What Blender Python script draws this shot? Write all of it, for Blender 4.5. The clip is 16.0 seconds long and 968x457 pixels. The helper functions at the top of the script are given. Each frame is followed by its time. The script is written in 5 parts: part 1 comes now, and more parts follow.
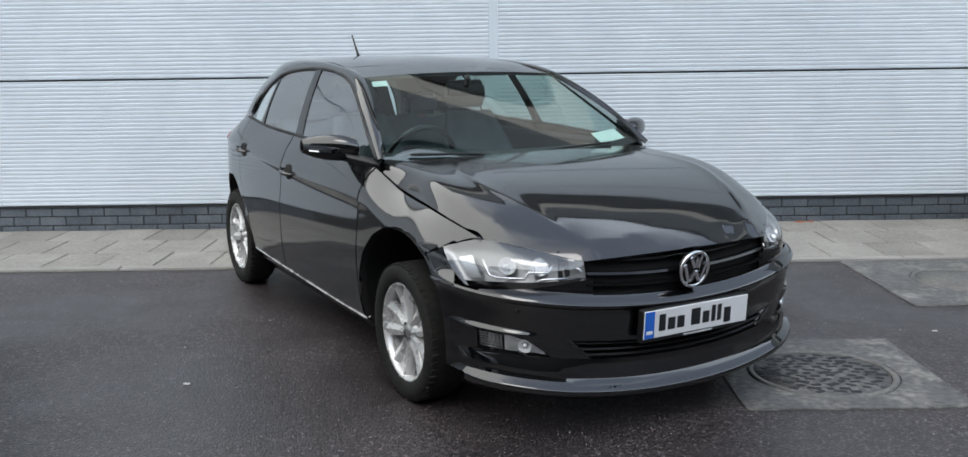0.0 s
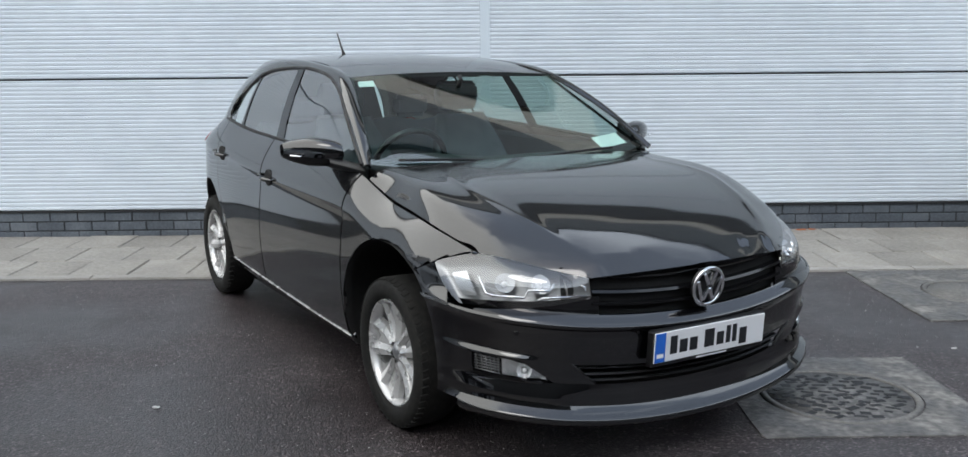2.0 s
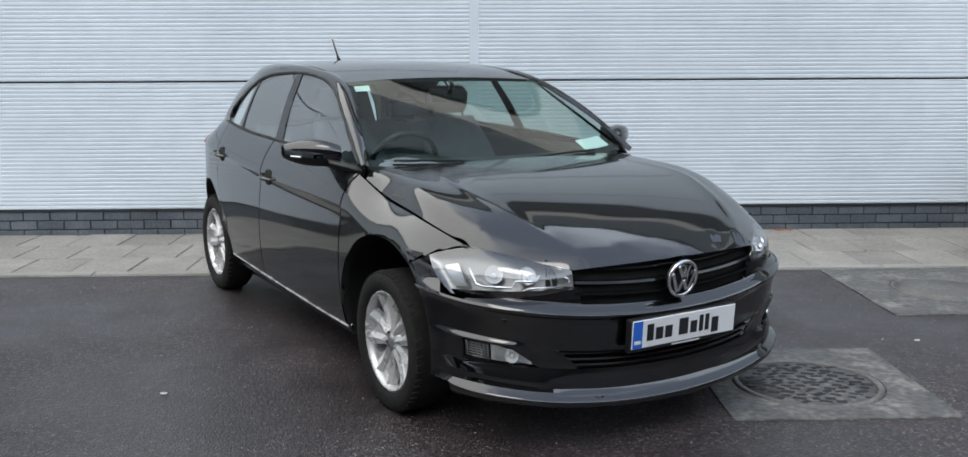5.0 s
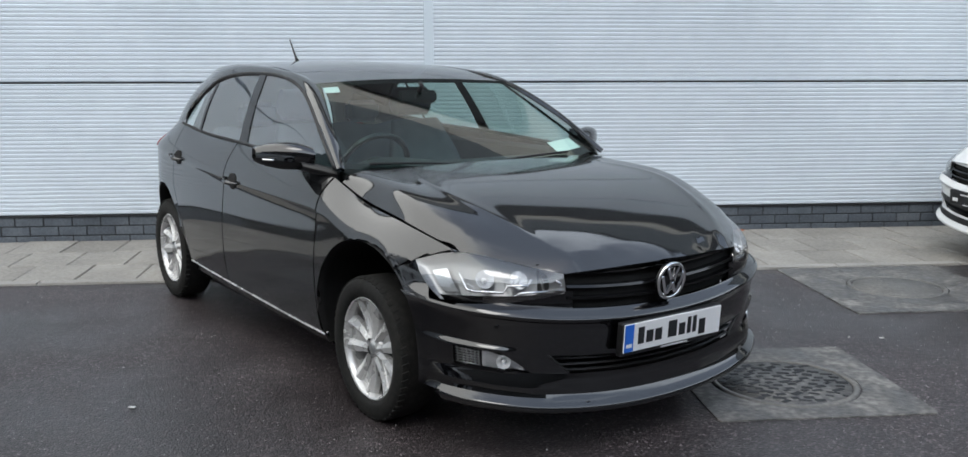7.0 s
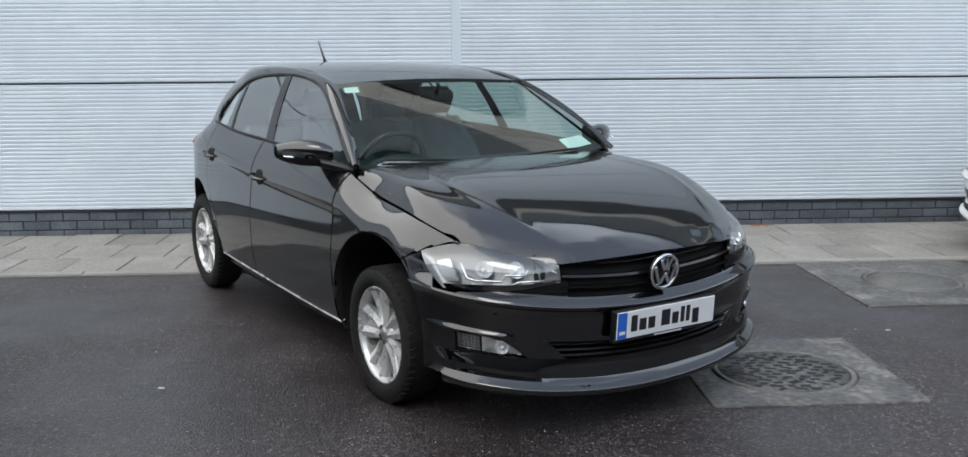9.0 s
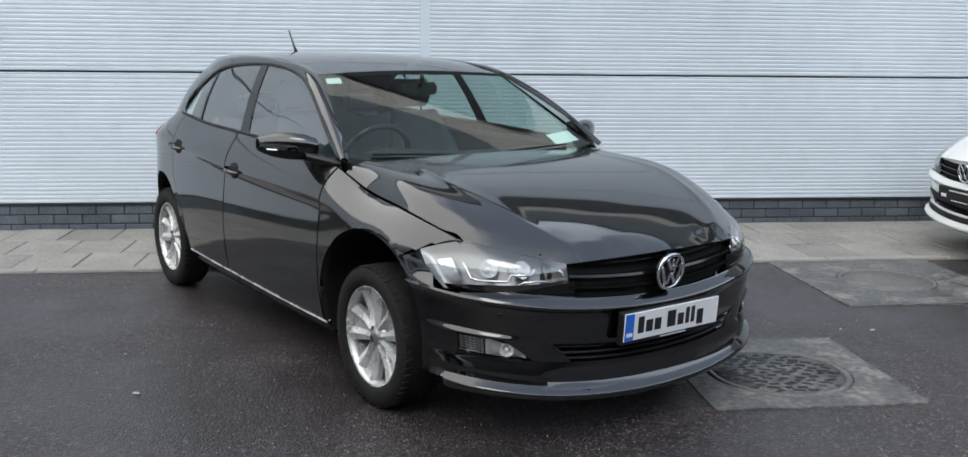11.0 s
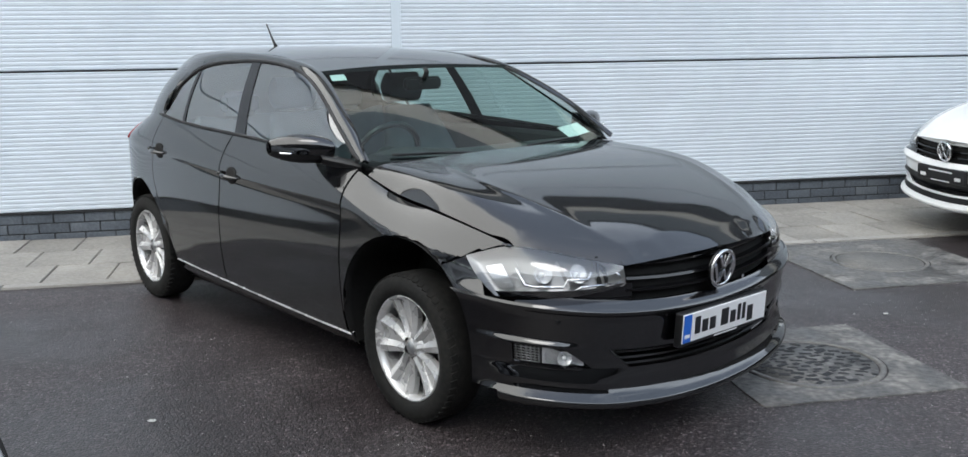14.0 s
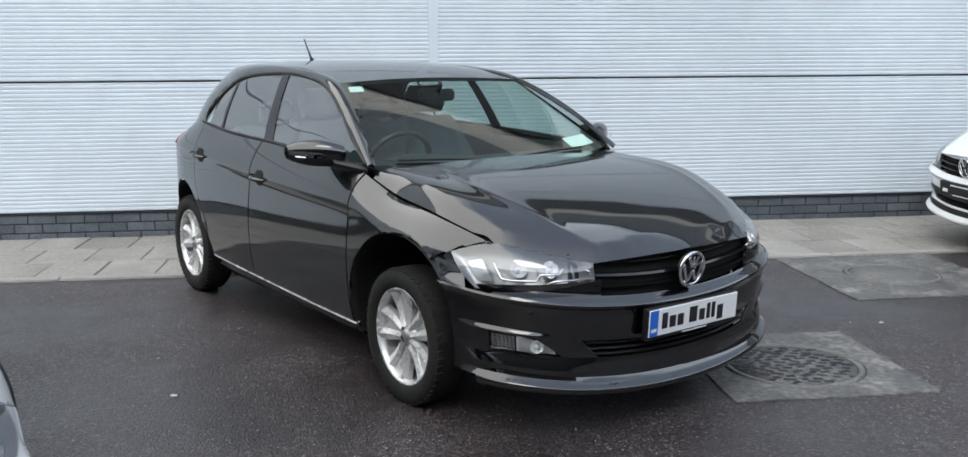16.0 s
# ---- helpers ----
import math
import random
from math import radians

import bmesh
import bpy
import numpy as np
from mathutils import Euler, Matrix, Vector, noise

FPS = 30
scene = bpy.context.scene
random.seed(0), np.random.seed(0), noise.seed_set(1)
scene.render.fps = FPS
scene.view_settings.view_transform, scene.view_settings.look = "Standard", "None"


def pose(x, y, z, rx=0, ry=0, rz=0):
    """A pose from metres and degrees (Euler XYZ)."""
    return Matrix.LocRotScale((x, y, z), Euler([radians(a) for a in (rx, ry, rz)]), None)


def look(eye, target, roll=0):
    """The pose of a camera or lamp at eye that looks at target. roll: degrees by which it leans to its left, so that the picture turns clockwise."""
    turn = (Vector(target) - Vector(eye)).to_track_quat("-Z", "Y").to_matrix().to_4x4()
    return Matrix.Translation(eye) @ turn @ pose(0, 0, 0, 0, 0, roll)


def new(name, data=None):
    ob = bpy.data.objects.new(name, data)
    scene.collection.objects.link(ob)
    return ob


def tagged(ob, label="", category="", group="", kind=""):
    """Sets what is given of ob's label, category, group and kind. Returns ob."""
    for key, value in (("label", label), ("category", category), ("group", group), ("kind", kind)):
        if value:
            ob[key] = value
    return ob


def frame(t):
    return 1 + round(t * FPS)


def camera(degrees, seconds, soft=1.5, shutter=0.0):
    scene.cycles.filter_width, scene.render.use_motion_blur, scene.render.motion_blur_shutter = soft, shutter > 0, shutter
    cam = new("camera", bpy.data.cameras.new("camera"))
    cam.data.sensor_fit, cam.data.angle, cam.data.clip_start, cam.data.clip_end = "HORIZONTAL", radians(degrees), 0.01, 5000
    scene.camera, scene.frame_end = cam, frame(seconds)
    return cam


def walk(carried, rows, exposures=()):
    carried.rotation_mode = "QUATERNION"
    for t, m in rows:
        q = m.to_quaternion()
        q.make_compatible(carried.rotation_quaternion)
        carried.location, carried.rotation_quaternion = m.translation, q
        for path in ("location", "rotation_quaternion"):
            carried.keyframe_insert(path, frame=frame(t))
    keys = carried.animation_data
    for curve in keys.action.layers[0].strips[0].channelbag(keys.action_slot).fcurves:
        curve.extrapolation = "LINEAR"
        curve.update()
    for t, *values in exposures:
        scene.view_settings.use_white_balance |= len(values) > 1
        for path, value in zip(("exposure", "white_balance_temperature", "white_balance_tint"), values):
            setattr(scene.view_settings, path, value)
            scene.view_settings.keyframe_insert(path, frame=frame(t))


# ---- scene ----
import functools

cam = camera(53.50, 16.0)
PATH = [
    (0, (-0.373, -4.365, 1.458), (-0.378, -2.398, 1.099), -0.8),
    (0.5, (-0.373, -4.318, 1.452), (-0.389, -2.351, 1.094), -0.9),
    (1, (-0.389, -4.199, 1.454), (-0.405, -2.232, 1.092), -0.8),
    (1.5, (-0.410, -4.074, 1.441), (-0.416, -2.106, 1.084), -0.6),
    (2, (-0.405, -4.056, 1.440), (-0.382, -2.089, 1.086), -0.5),
    (2.5, (-0.370, -4.164, 1.459), (-0.326, -2.196, 1.104), -0.5),
    (3, (-0.338, -4.289, 1.463), (-0.297, -2.321, 1.111), -0.5),
    (3.5, (-0.334, -4.368, 1.456), (-0.311, -2.398, 1.109), -0.3),
    (4, (-0.338, -4.392, 1.464), (-0.334, -2.423, 1.114), -0.4),
    (4.2, (-0.330, -4.382, 1.461), (-0.339, -2.413, 1.112), -0.6),
    (6.5, (-0.656, -4.219, 1.455), (-0.447, -2.261, 1.109), 0.5),
    (7, (-0.637, -4.231, 1.453), (-0.441, -2.271, 1.109), -0.0),
    (7.5, (-0.649, -4.287, 1.457), (-0.452, -2.327, 1.113), 0.1),
    (8, (-0.595, -4.344, 1.470), (-0.414, -2.383, 1.125), -0.1),
    (8.5, (-0.529, -4.417, 1.479), (-0.380, -2.453, 1.128), -0.2),
    (9, (-0.475, -4.451, 1.476), (-0.378, -2.484, 1.124), -0.4),
    (11.5, (-0.790, -4.149, 1.452), (-0.542, -2.197, 1.091), 0.4),
    (12, (-0.882, -3.997, 1.451), (-0.637, -2.046, 1.084), -0.4),
    (12.5, (-1.034, -3.957, 1.453), (-0.774, -2.012, 1.067), -0.7),
    (13, (-1.140, -3.966, 1.460), (-0.832, -2.029, 1.071), -0.8),
    (13.5, (-1.162, -3.993, 1.478), (-0.786, -2.068, 1.087), -0.5),
    (14, (-1.125, -4.019, 1.484), (-0.747, -2.094, 1.096), -0.7),
    (14.5, (-1.023, -4.093, 1.485), (-0.667, -2.162, 1.106), -0.8),
    (15, (-0.931, -4.171, 1.480), (-0.652, -2.227, 1.106), -1.1),
    (15.5, (-0.899, -4.305, 1.475), (-0.652, -2.353, 1.116), -0.8),
    (16, (-0.855, -4.405, 1.484), (-0.620, -2.451, 1.127), -0.3),
]
# the clip's camera opens a little as the black car fills its picture
walk(cam, [(t, look(eye, target, roll)) for t, eye, target, roll in PATH],
     [(0, 0.45), (4, 0.45), (6.5, 0.41), (9, 0.41), (11.5, 0.47), (13.5, 0.61), (16, 0.60)])

# ---- blue sky with broken cloud, the sun behind thin cloud ----
SUN_ELEV, SUN_AZ = radians(58), radians(190)
CLOUD = (11.2, 12.6, 14.3, 1)
WEST_CLOUD = (13.7, 13.9, 13.7, 1)
world = bpy.data.worlds.new("broken_cloud_sky")
scene.world = world
world.use_nodes = True
wn, wl = world.node_tree.nodes, world.node_tree.links
wn.clear()
w_out = wn.new("ShaderNodeOutputWorld")
w_bg = wn.new("ShaderNodeBackground")
w_sky = wn.new("ShaderNodeTexSky")
w_sky.sky_type = "NISHITA"
w_sky.sun_disc = False
w_sky.sun_elevation, w_sky.sun_rotation = SUN_ELEV, SUN_AZ
w_sky.dust_density, w_sky.air_density = 1.0, 1.2
w_coord = wn.new("ShaderNodeTexCoord")
w_noise = wn.new("ShaderNodeTexNoise")
w_noise.inputs["Scale"].default_value = 1.7
w_noise.inputs["Detail"].default_value = 8
w_noise.inputs["Distortion"].default_value = 0.3
w_split = wn.new("ShaderNodeSeparateXYZ")
w_low = wn.new("ShaderNodeMapRange")          # haze and cloud thicken towards the horizon
w_low.inputs["From Min"].default_value, w_low.inputs["From Max"].default_value = 0.35, 0.72
w_low.inputs["To Min"].default_value, w_low.inputs["To Max"].default_value = 0.32, -0.03
w_add = wn.new("ShaderNodeMath")
w_add.operation = "ADD"
w_ramp = wn.new("ShaderNodeValToRGB")
w_ramp.color_ramp.elements[0].position, w_ramp.color_ramp.elements[1].position = 0.48, 0.62
w_ramp.color_ramp.elements[0].color = (0.28, 0.28, 0.28, 1)   # thin haze between the clouds
w_mix = wn.new("ShaderNodeMix")
w_mix.data_type = "RGBA"
w_west = wn.new("ShaderNodeMapRange")         # cloud is thicker and warmer towards the west
w_west.interpolation_type = "SMOOTHSTEP"
w_west.inputs["From Min"].default_value, w_west.inputs["From Max"].default_value = 0.12, -0.35
w_thick = wn.new("ShaderNodeMath")
w_thick.operation = "MULTIPLY_ADD"
w_thick.inputs[1].default_value = 0.24
w_tint = wn.new("ShaderNodeMix")
w_tint.data_type = "RGBA"
w_tint.inputs[6].default_value, w_tint.inputs[7].default_value = CLOUD, WEST_CLOUD
wl.new(w_coord.outputs["Generated"], w_noise.inputs["Vector"])
wl.new(w_coord.outputs["Generated"], w_split.inputs[0])
wl.new(w_split.outputs["Z"], w_low.inputs["Value"])
wl.new(w_noise.outputs["Fac"], w_add.inputs[0])
wl.new(w_low.outputs["Result"], w_add.inputs[1])
wl.new(w_split.outputs["X"], w_west.inputs["Value"])
wl.new(w_west.outputs["Result"], w_thick.inputs[0])
wl.new(w_add.outputs[0], w_thick.inputs[2])
wl.new(w_west.outputs["Result"], w_tint.inputs[0])
wl.new(w_tint.outputs[2], w_mix.inputs[7])
wl.new(w_thick.outputs[0], w_ramp.inputs["Fac"])
wl.new(w_ramp.outputs["Color"], w_mix.inputs[0])
wl.new(w_sky.outputs["Color"], w_mix.inputs[6])
wl.new(w_mix.outputs[2], w_bg.inputs["Color"])
wl.new(w_bg.outputs["Background"], w_out.inputs["Surface"])
w_bg.inputs["Strength"].default_value = 0.12

sun = new("sun", bpy.data.lights.new("sun", "SUN"))
sun.data.energy, sun.data.angle, sun.data.color = 0.5, radians(25), (1.0, 0.98, 0.95)
sun.matrix_world = look((0, 0, 0), (-math.sin(SUN_AZ) * math.cos(SUN_ELEV), -math.cos(SUN_AZ) * math.cos(SUN_ELEV), -math.sin(SUN_ELEV)))
sun.location = (-3, -8, 12)

# ---- materials ----
def material(name, color, rough=0.5, metal=0.0, spec=0.5, coat=0.0):
    m = bpy.data.materials.new(name)
    m.use_nodes = True
    b = m.node_tree.nodes["Principled BSDF"]
    b.inputs["Base Color"].default_value = (*color, 1)
    b.inputs["Roughness"].default_value = rough
    b.inputs["Metallic"].default_value = metal
    b.inputs["Specular IOR Level"].default_value = spec
    b.inputs["Coat Weight"].default_value = coat
    b.inputs["Coat Roughness"].default_value = 0.03
    return m


def mottled(name, stops, scale, fine, rough=(0.6, 0.9), bump=0.0, bump_scale=None, metal=0.0, per_object=0.0, spec=0.5, bump_distance=0.005):
    """A surface whose colour runs through stops (a list of colours) by coarse noise plus fine grain, in metres of the object."""
    m = bpy.data.materials.new(name)
    m.use_nodes = True
    nd, lk = m.node_tree.nodes, m.node_tree.links
    b = nd["Principled BSDF"]
    b.inputs["Metallic"].default_value = metal
    b.inputs["Specular IOR Level"].default_value = spec
    co = nd.new("ShaderNodeNewGeometry")
    n1, n2 = nd.new("ShaderNodeTexNoise"), nd.new("ShaderNodeTexNoise")
    n1.inputs["Scale"].default_value, n2.inputs["Scale"].default_value = scale, fine
    n1.inputs["Detail"].default_value, n2.inputs["Detail"].default_value = 5, 3
    add = nd.new("ShaderNodeMath")
    add.operation = "MULTIPLY_ADD"
    add.inputs[1].default_value = 0.45
    lk.new(co.outputs["Position"], n1.inputs["Vector"])
    lk.new(co.outputs["Position"], n2.inputs["Vector"])
    half = nd.new("ShaderNodeMath")
    half.operation = "MULTIPLY"
    half.inputs[1].default_value = 0.55
    lk.new(n1.outputs["Fac"], half.inputs[0])
    lk.new(n2.outputs["Fac"], add.inputs[0])
    lk.new(half.outputs[0], add.inputs[2])
    value = add.outputs[0]
    if per_object:
        info = nd.new("ShaderNodeObjectInfo")
        shift = nd.new("ShaderNodeMath")
        shift.operation = "MULTIPLY_ADD"
        shift.inputs[1].default_value = per_object
        lk.new(info.outputs["Random"], shift.inputs[0])
        lk.new(value, shift.inputs[2])
        sub = nd.new("ShaderNodeMath")
        sub.operation = "SUBTRACT"
        sub.inputs[1].default_value = per_object / 2
        lk.new(shift.outputs[0], sub.inputs[0])
        value = sub.outputs[0]
    ramp = nd.new("ShaderNodeValToRGB")
    el = ramp.color_ramp.elements
    while len(el) < len(stops):
        el.new(0.5)
    for i, c in enumerate(stops):
        el[i].position = 0.32 + 0.36 * i / max(1, len(stops) - 1)
        el[i].color = (*c, 1)
    lk.new(value, ramp.inputs["Fac"])
    lk.new(ramp.outputs["Color"], b.inputs["Base Color"])
    mr = nd.new("ShaderNodeMapRange")
    mr.inputs["From Min"].default_value, mr.inputs["From Max"].default_value = 0.35, 0.65
    mr.inputs["To Min"].default_value, mr.inputs["To Max"].default_value = rough
    lk.new(n1.outputs["Fac"], mr.inputs["Value"])
    lk.new(mr.outputs["Result"], b.inputs["Roughness"])
    if bump:
        n3 = nd.new("ShaderNodeTexNoise")
        n3.inputs["Scale"].default_value = bump_scale or fine
        n3.inputs["Detail"].default_value = 4
        lk.new(co.outputs["Position"], n3.inputs["Vector"])
        bp = nd.new("ShaderNodeBump")
        bp.inputs["Strength"].default_value, bp.inputs["Distance"].default_value = bump, bump_distance
        lk.new(n3.outputs["Fac"], bp.inputs["Height"])
        lk.new(bp.outputs["Normal"], b.inputs["Normal"])
    return m




def asphalt_material():
    """Tarmac of dark and pale chips about a centimetre across, with damp and worn areas."""
    m = bpy.data.materials.new("asphalt")
    m.use_nodes = True
    nd, lk = m.node_tree.nodes, m.node_tree.links
    b = nd["Principled BSDF"]
    geo, vor, big, mid, sep = (nd.new("ShaderNode" + k) for k in ("NewGeometry", "TexVoronoi", "TexNoise", "TexNoise", "SeparateColor"))
    vor.inputs["Scale"].default_value = 115
    big.inputs["Scale"].default_value, big.inputs["Detail"].default_value = 0.9, 6
    mid.inputs["Scale"].default_value, mid.inputs["Detail"].default_value = 22, 4
    for n in (vor, big, mid):
        lk.new(geo.outputs["Position"], n.inputs["Vector"])
    lk.new(vor.outputs["Color"], sep.inputs[0])
    ramp = nd.new("ShaderNodeValToRGB")
    el = ramp.color_ramp.elements
    for pos in (0.55, 0.82, 0.95):
        el.new(pos)
    for e, (pos, c) in zip(el, ((0.0, 0.020), (0.55, 0.050), (0.82, 0.090), (0.95, 0.15), (1.0, 0.26))):
        e.position, e.color = pos, (c * 0.56, c * 0.46, c * 0.48, 1)
    lk.new(sep.outputs[0], ramp.inputs["Fac"])
    tone = nd.new("ShaderNodeMapRange")
    tone.inputs["From Min"].default_value, tone.inputs["From Max"].default_value = 0.7, 1.3
    tone.inputs["To Min"].default_value, tone.inputs["To Max"].default_value = 0.55, 1.7
    add = nd.new("ShaderNodeMath")
    add.operation = "ADD"
    lk.new(big.outputs["Fac"], add.inputs[0])
    lk.new(mid.outputs["Fac"], add.inputs[1])
    lk.new(add.outputs[0], tone.inputs["Value"])
    mul = nd.new("ShaderNodeMix")
    mul.data_type, mul.blend_type = "RGBA", "MULTIPLY"
    mul.inputs[0].default_value = 1.0
    lk.new(ramp.outputs["Color"], mul.inputs[6])
    lk.new(tone.outputs["Result"], mul.inputs[7])
    lk.new(mul.outputs[2], b.inputs["Base Color"])
    rough = nd.new("ShaderNodeMapRange")
    rough.inputs["From Min"].default_value, rough.inputs["From Max"].default_value = 0.4, 0.62
    rough.inputs["To Min"].default_value, rough.inputs["To Max"].default_value = 0.30, 0.54
    lk.new(big.outputs["Fac"], rough.inputs["Value"])
    lk.new(rough.outputs["Result"], b.inputs["Roughness"])
    b.inputs["Specular IOR Level"].default_value = 0.62
    bump = nd.new("ShaderNodeBump")
    bump.inputs["Strength"].default_value, bump.inputs["Distance"].default_value = 0.5, 0.004
    bump.invert = True
    lk.new(vor.outputs["Distance"], bump.inputs["Height"])
    lk.new(bump.outputs["Normal"], b.inputs["Normal"])
    return m


ASPHALT = asphalt_material()
PATCH = mottled("concrete_surround", [(0.035, 0.035, 0.036), (0.115, 0.112, 0.108), (0.27, 0.262, 0.245)], 5.5, 30, (0.35, 0.8), 0.9, 45)
IRON = mottled("cast_iron", [(0.10, 0.098, 0.095), (0.17, 0.166, 0.158), (0.26, 0.25, 0.235)], 6, 50, (0.5, 0.8), 0.4, 90, metal=0.3)
PAVING = mottled("paving_stone", [(0.19, 0.177, 0.158), (0.28, 0.265, 0.24), (0.37, 0.352, 0.32)], 2.5, 45, (0.6, 0.9), 0.35, 80, per_object=0.12)
GROUT = mottled("paving_joint", [(0.07, 0.065, 0.06), (0.13, 0.12, 0.108)], 5, 80, (0.8, 0.95), 0.5)
KERB = mottled("kerb_concrete", [(0.26, 0.25, 0.23), (0.37, 0.355, 0.33)], 3, 50, (0.7, 0.95), 0.4, per_object=0.08)
BRICK = mottled("blue_engineering_brick", [(0.055, 0.065, 0.08), (0.085, 0.10, 0.12), (0.13, 0.145, 0.165)], 4, 60, (0.45, 0.75), 0.35, 70, per_object=0.14)
MORTAR = mottled("dark_mortar", [(0.022, 0.024, 0.028), (0.045, 0.048, 0.052)], 5, 60, (0.85, 0.95), 0.4)
CLADDING = mottled("silver_grey_cladding", [(0.565, 0.622, 0.68), (0.61, 0.668, 0.725), (0.655, 0.712, 0.77)], 0.6, 9, (0.32, 0.45), per_object=0.06)
TRIM = mottled("cladding_trim", [(0.565, 0.64, 0.70), (0.62, 0.69, 0.75)], 0.8, 9, (0.3, 0.4))
PARAPET = mottled("green_grey_sheet", [(0.12, 0.14, 0.15), (0.16, 0.18, 0.19)], 0.8, 14, (0.4, 0.55))
FASCIA = mottled("cream_fascia", [(0.60, 0.57, 0.50), (0.70, 0.67, 0.60)], 1.0, 20, (0.5, 0.6))
GASKET = material("black_gasket", (0.012, 0.013, 0.015), 0.6)
LEAF = mottled("dry_leaf", [(0.28, 0.07, 0.02), (0.45, 0.14, 0.04)], 30, 90, (0.6, 0.8))
GRIT = mottled("pale_grit", [(0.16, 0.155, 0.15), (0.42, 0.41, 0.40)], 30, 90, (0.6, 0.9))

PEBBLE = mottled("pale_pebble", [(0.45, 0.45, 0.43), (0.68, 0.68, 0.66)], 30, 90, (0.6, 0.9))

# ---- mesh helpers ----
def mesh_from(verts, faces, name="mesh", smooth=False):
    me = bpy.data.meshes.new(name)
    me.from_pydata([tuple(v) for v in verts], [], faces)
    me.validate()
    me.update()
    if smooth:
        me.shade_smooth()
    return me


def put(name, me, mat, parent=None, label="", loc=None):
    """One mesh object, with a material, under a parent."""
    if mat is not None and not me.materials:
        me.materials.append(mat)
    ob = new(name, me)
    if parent is not None:
        ob.parent = parent
    if loc is not None:
        ob.location = loc
    if label:
        ob["label"] = label
    return ob


def box_data(x0, x1, y0, y1, z0, z1):
    v = [(x, y, z) for x in (x0, x1) for y in (y0, y1) for z in (z0, z1)]
    f = [(0, 1, 3, 2), (4, 6, 7, 5), (0, 4, 5, 1), (2, 3, 7, 6), (0, 2, 6, 4), (1, 5, 7, 3)]
    return v, f


def bevelled_box(x0, x1, y0, y1, z0, z1, r=0.004, seg=1):
    bm = bmesh.new()
    v, f = box_data(x0, x1, y0, y1, z0, z1)
    vs = [bm.verts.new(p) for p in v]
    for q in f:
        bm.faces.new([vs[i] for i in q])
    bmesh.ops.recalc_face_normals(bm, faces=bm.faces)
    if r:
        bmesh.ops.bevel(bm, geom=list(bm.edges), offset=r, segments=seg, affect="EDGES")
    me = bpy.data.meshes.new("box")
    bm.to_mesh(me)
    bm.free()
    return me


def empty(name, m=None):
    ob = new(name)
    ob.empty_display_size = 0.2
    if m is not None:
        ob.matrix_world = m
    return ob


# ---- ground, paving, wall ----
WALL_Y, KERB_Y, BASE_TOP, PANEL = 3.72, 2.17, 0.217, 1.063

# one sheet of asphalt to the horizon, finer near the cars
xs = sorted(set([-400, -120, -40, -20] + [round(-12 + 0.5 * i, 3) for i in range(49)] + [20, 40, 120, 400]))
ys = sorted(set([-400, -120, -40, -20] + [round(-10 + 0.5 * i, 3) for i in range(25)] + [KERB_Y - 0.002, KERB_Y + 0.04, 20, 40, 120, 400]))
gv = [(x, y, 0.004 * noise.noise((x * 0.6, y * 0.6, 0)) * (abs(x) < 11 and -9 < y < 2) - (0.06 if y > KERB_Y else 0)) for y in ys for x in xs]
gf = [(j * len(xs) + i, j * len(xs) + i + 1, (j + 1) * len(xs) + i + 1, (j + 1) * len(xs) + i) for j in range(len(ys) - 1) for i in range(len(xs) - 1)]
ground = put("ground", mesh_from(gv, gf, smooth=True), ASPHALT)
tagged(ground, "dark damp asphalt of the yard, worn and gritty", "ground", kind="structure")



pavement = put("pavement", mesh_from(*box_data(-30, 30, KERB_Y + 0.06, WALL_Y, -0.1, 0.002)), GROUT)
tagged(pavement, "pale concrete flag paving along the wall", "pavement", kind="structure")
kerb = empty("kerb")
tagged(kerb, "flush pale concrete edging kerb beside the asphalt", "kerb", kind="structure")

wall_north = put("wall_north", mesh_from(*box_data(-30, 30, WALL_Y + 0.06, WALL_Y + 0.3, -0.1, 4.07)), GASKET)
tagged(wall_north, "silver grey ribbed metal cladding wall on a dark brick plinth", "wall", kind="structure")
plinth = put("plinth", mesh_from(*box_data(-30, 30, WALL_Y + 0.008, WALL_Y + 0.06, -0.1, BASE_TOP - 0.004)), MORTAR, wall_north, "dark brick plinth with recessed joints")


def ribbed_panel(width, height, pitch=0.0331, depth=0.0042):
    """A micro-ribbed sheet from x=0 to width, z=0 to height, its face at y=0, with folded edges."""
    prof = [(0.05, 0.0), (0.012, 0.002), (0.0, 0.010)]
    n = int((height - 0.02) / pitch)
    p = (height - 0.02) / n
    for i in range(n):
        z = 0.01 + i * p
        prof += [(0.0, z + 0.002), (0.0, z + p * 0.58), (depth, z + p * 0.68), (depth, z + p * 0.90)]
    prof += [(0.0, height - 0.008), (0.014, height - 0.001), (0.05, height)]
    v = [(x, y, z) for x in (0, width) for y, z in prof]
    k = len(prof)
    return mesh_from(v, [(i, k + i, k + i + 1, i + 1) for i in range(k - 1)])


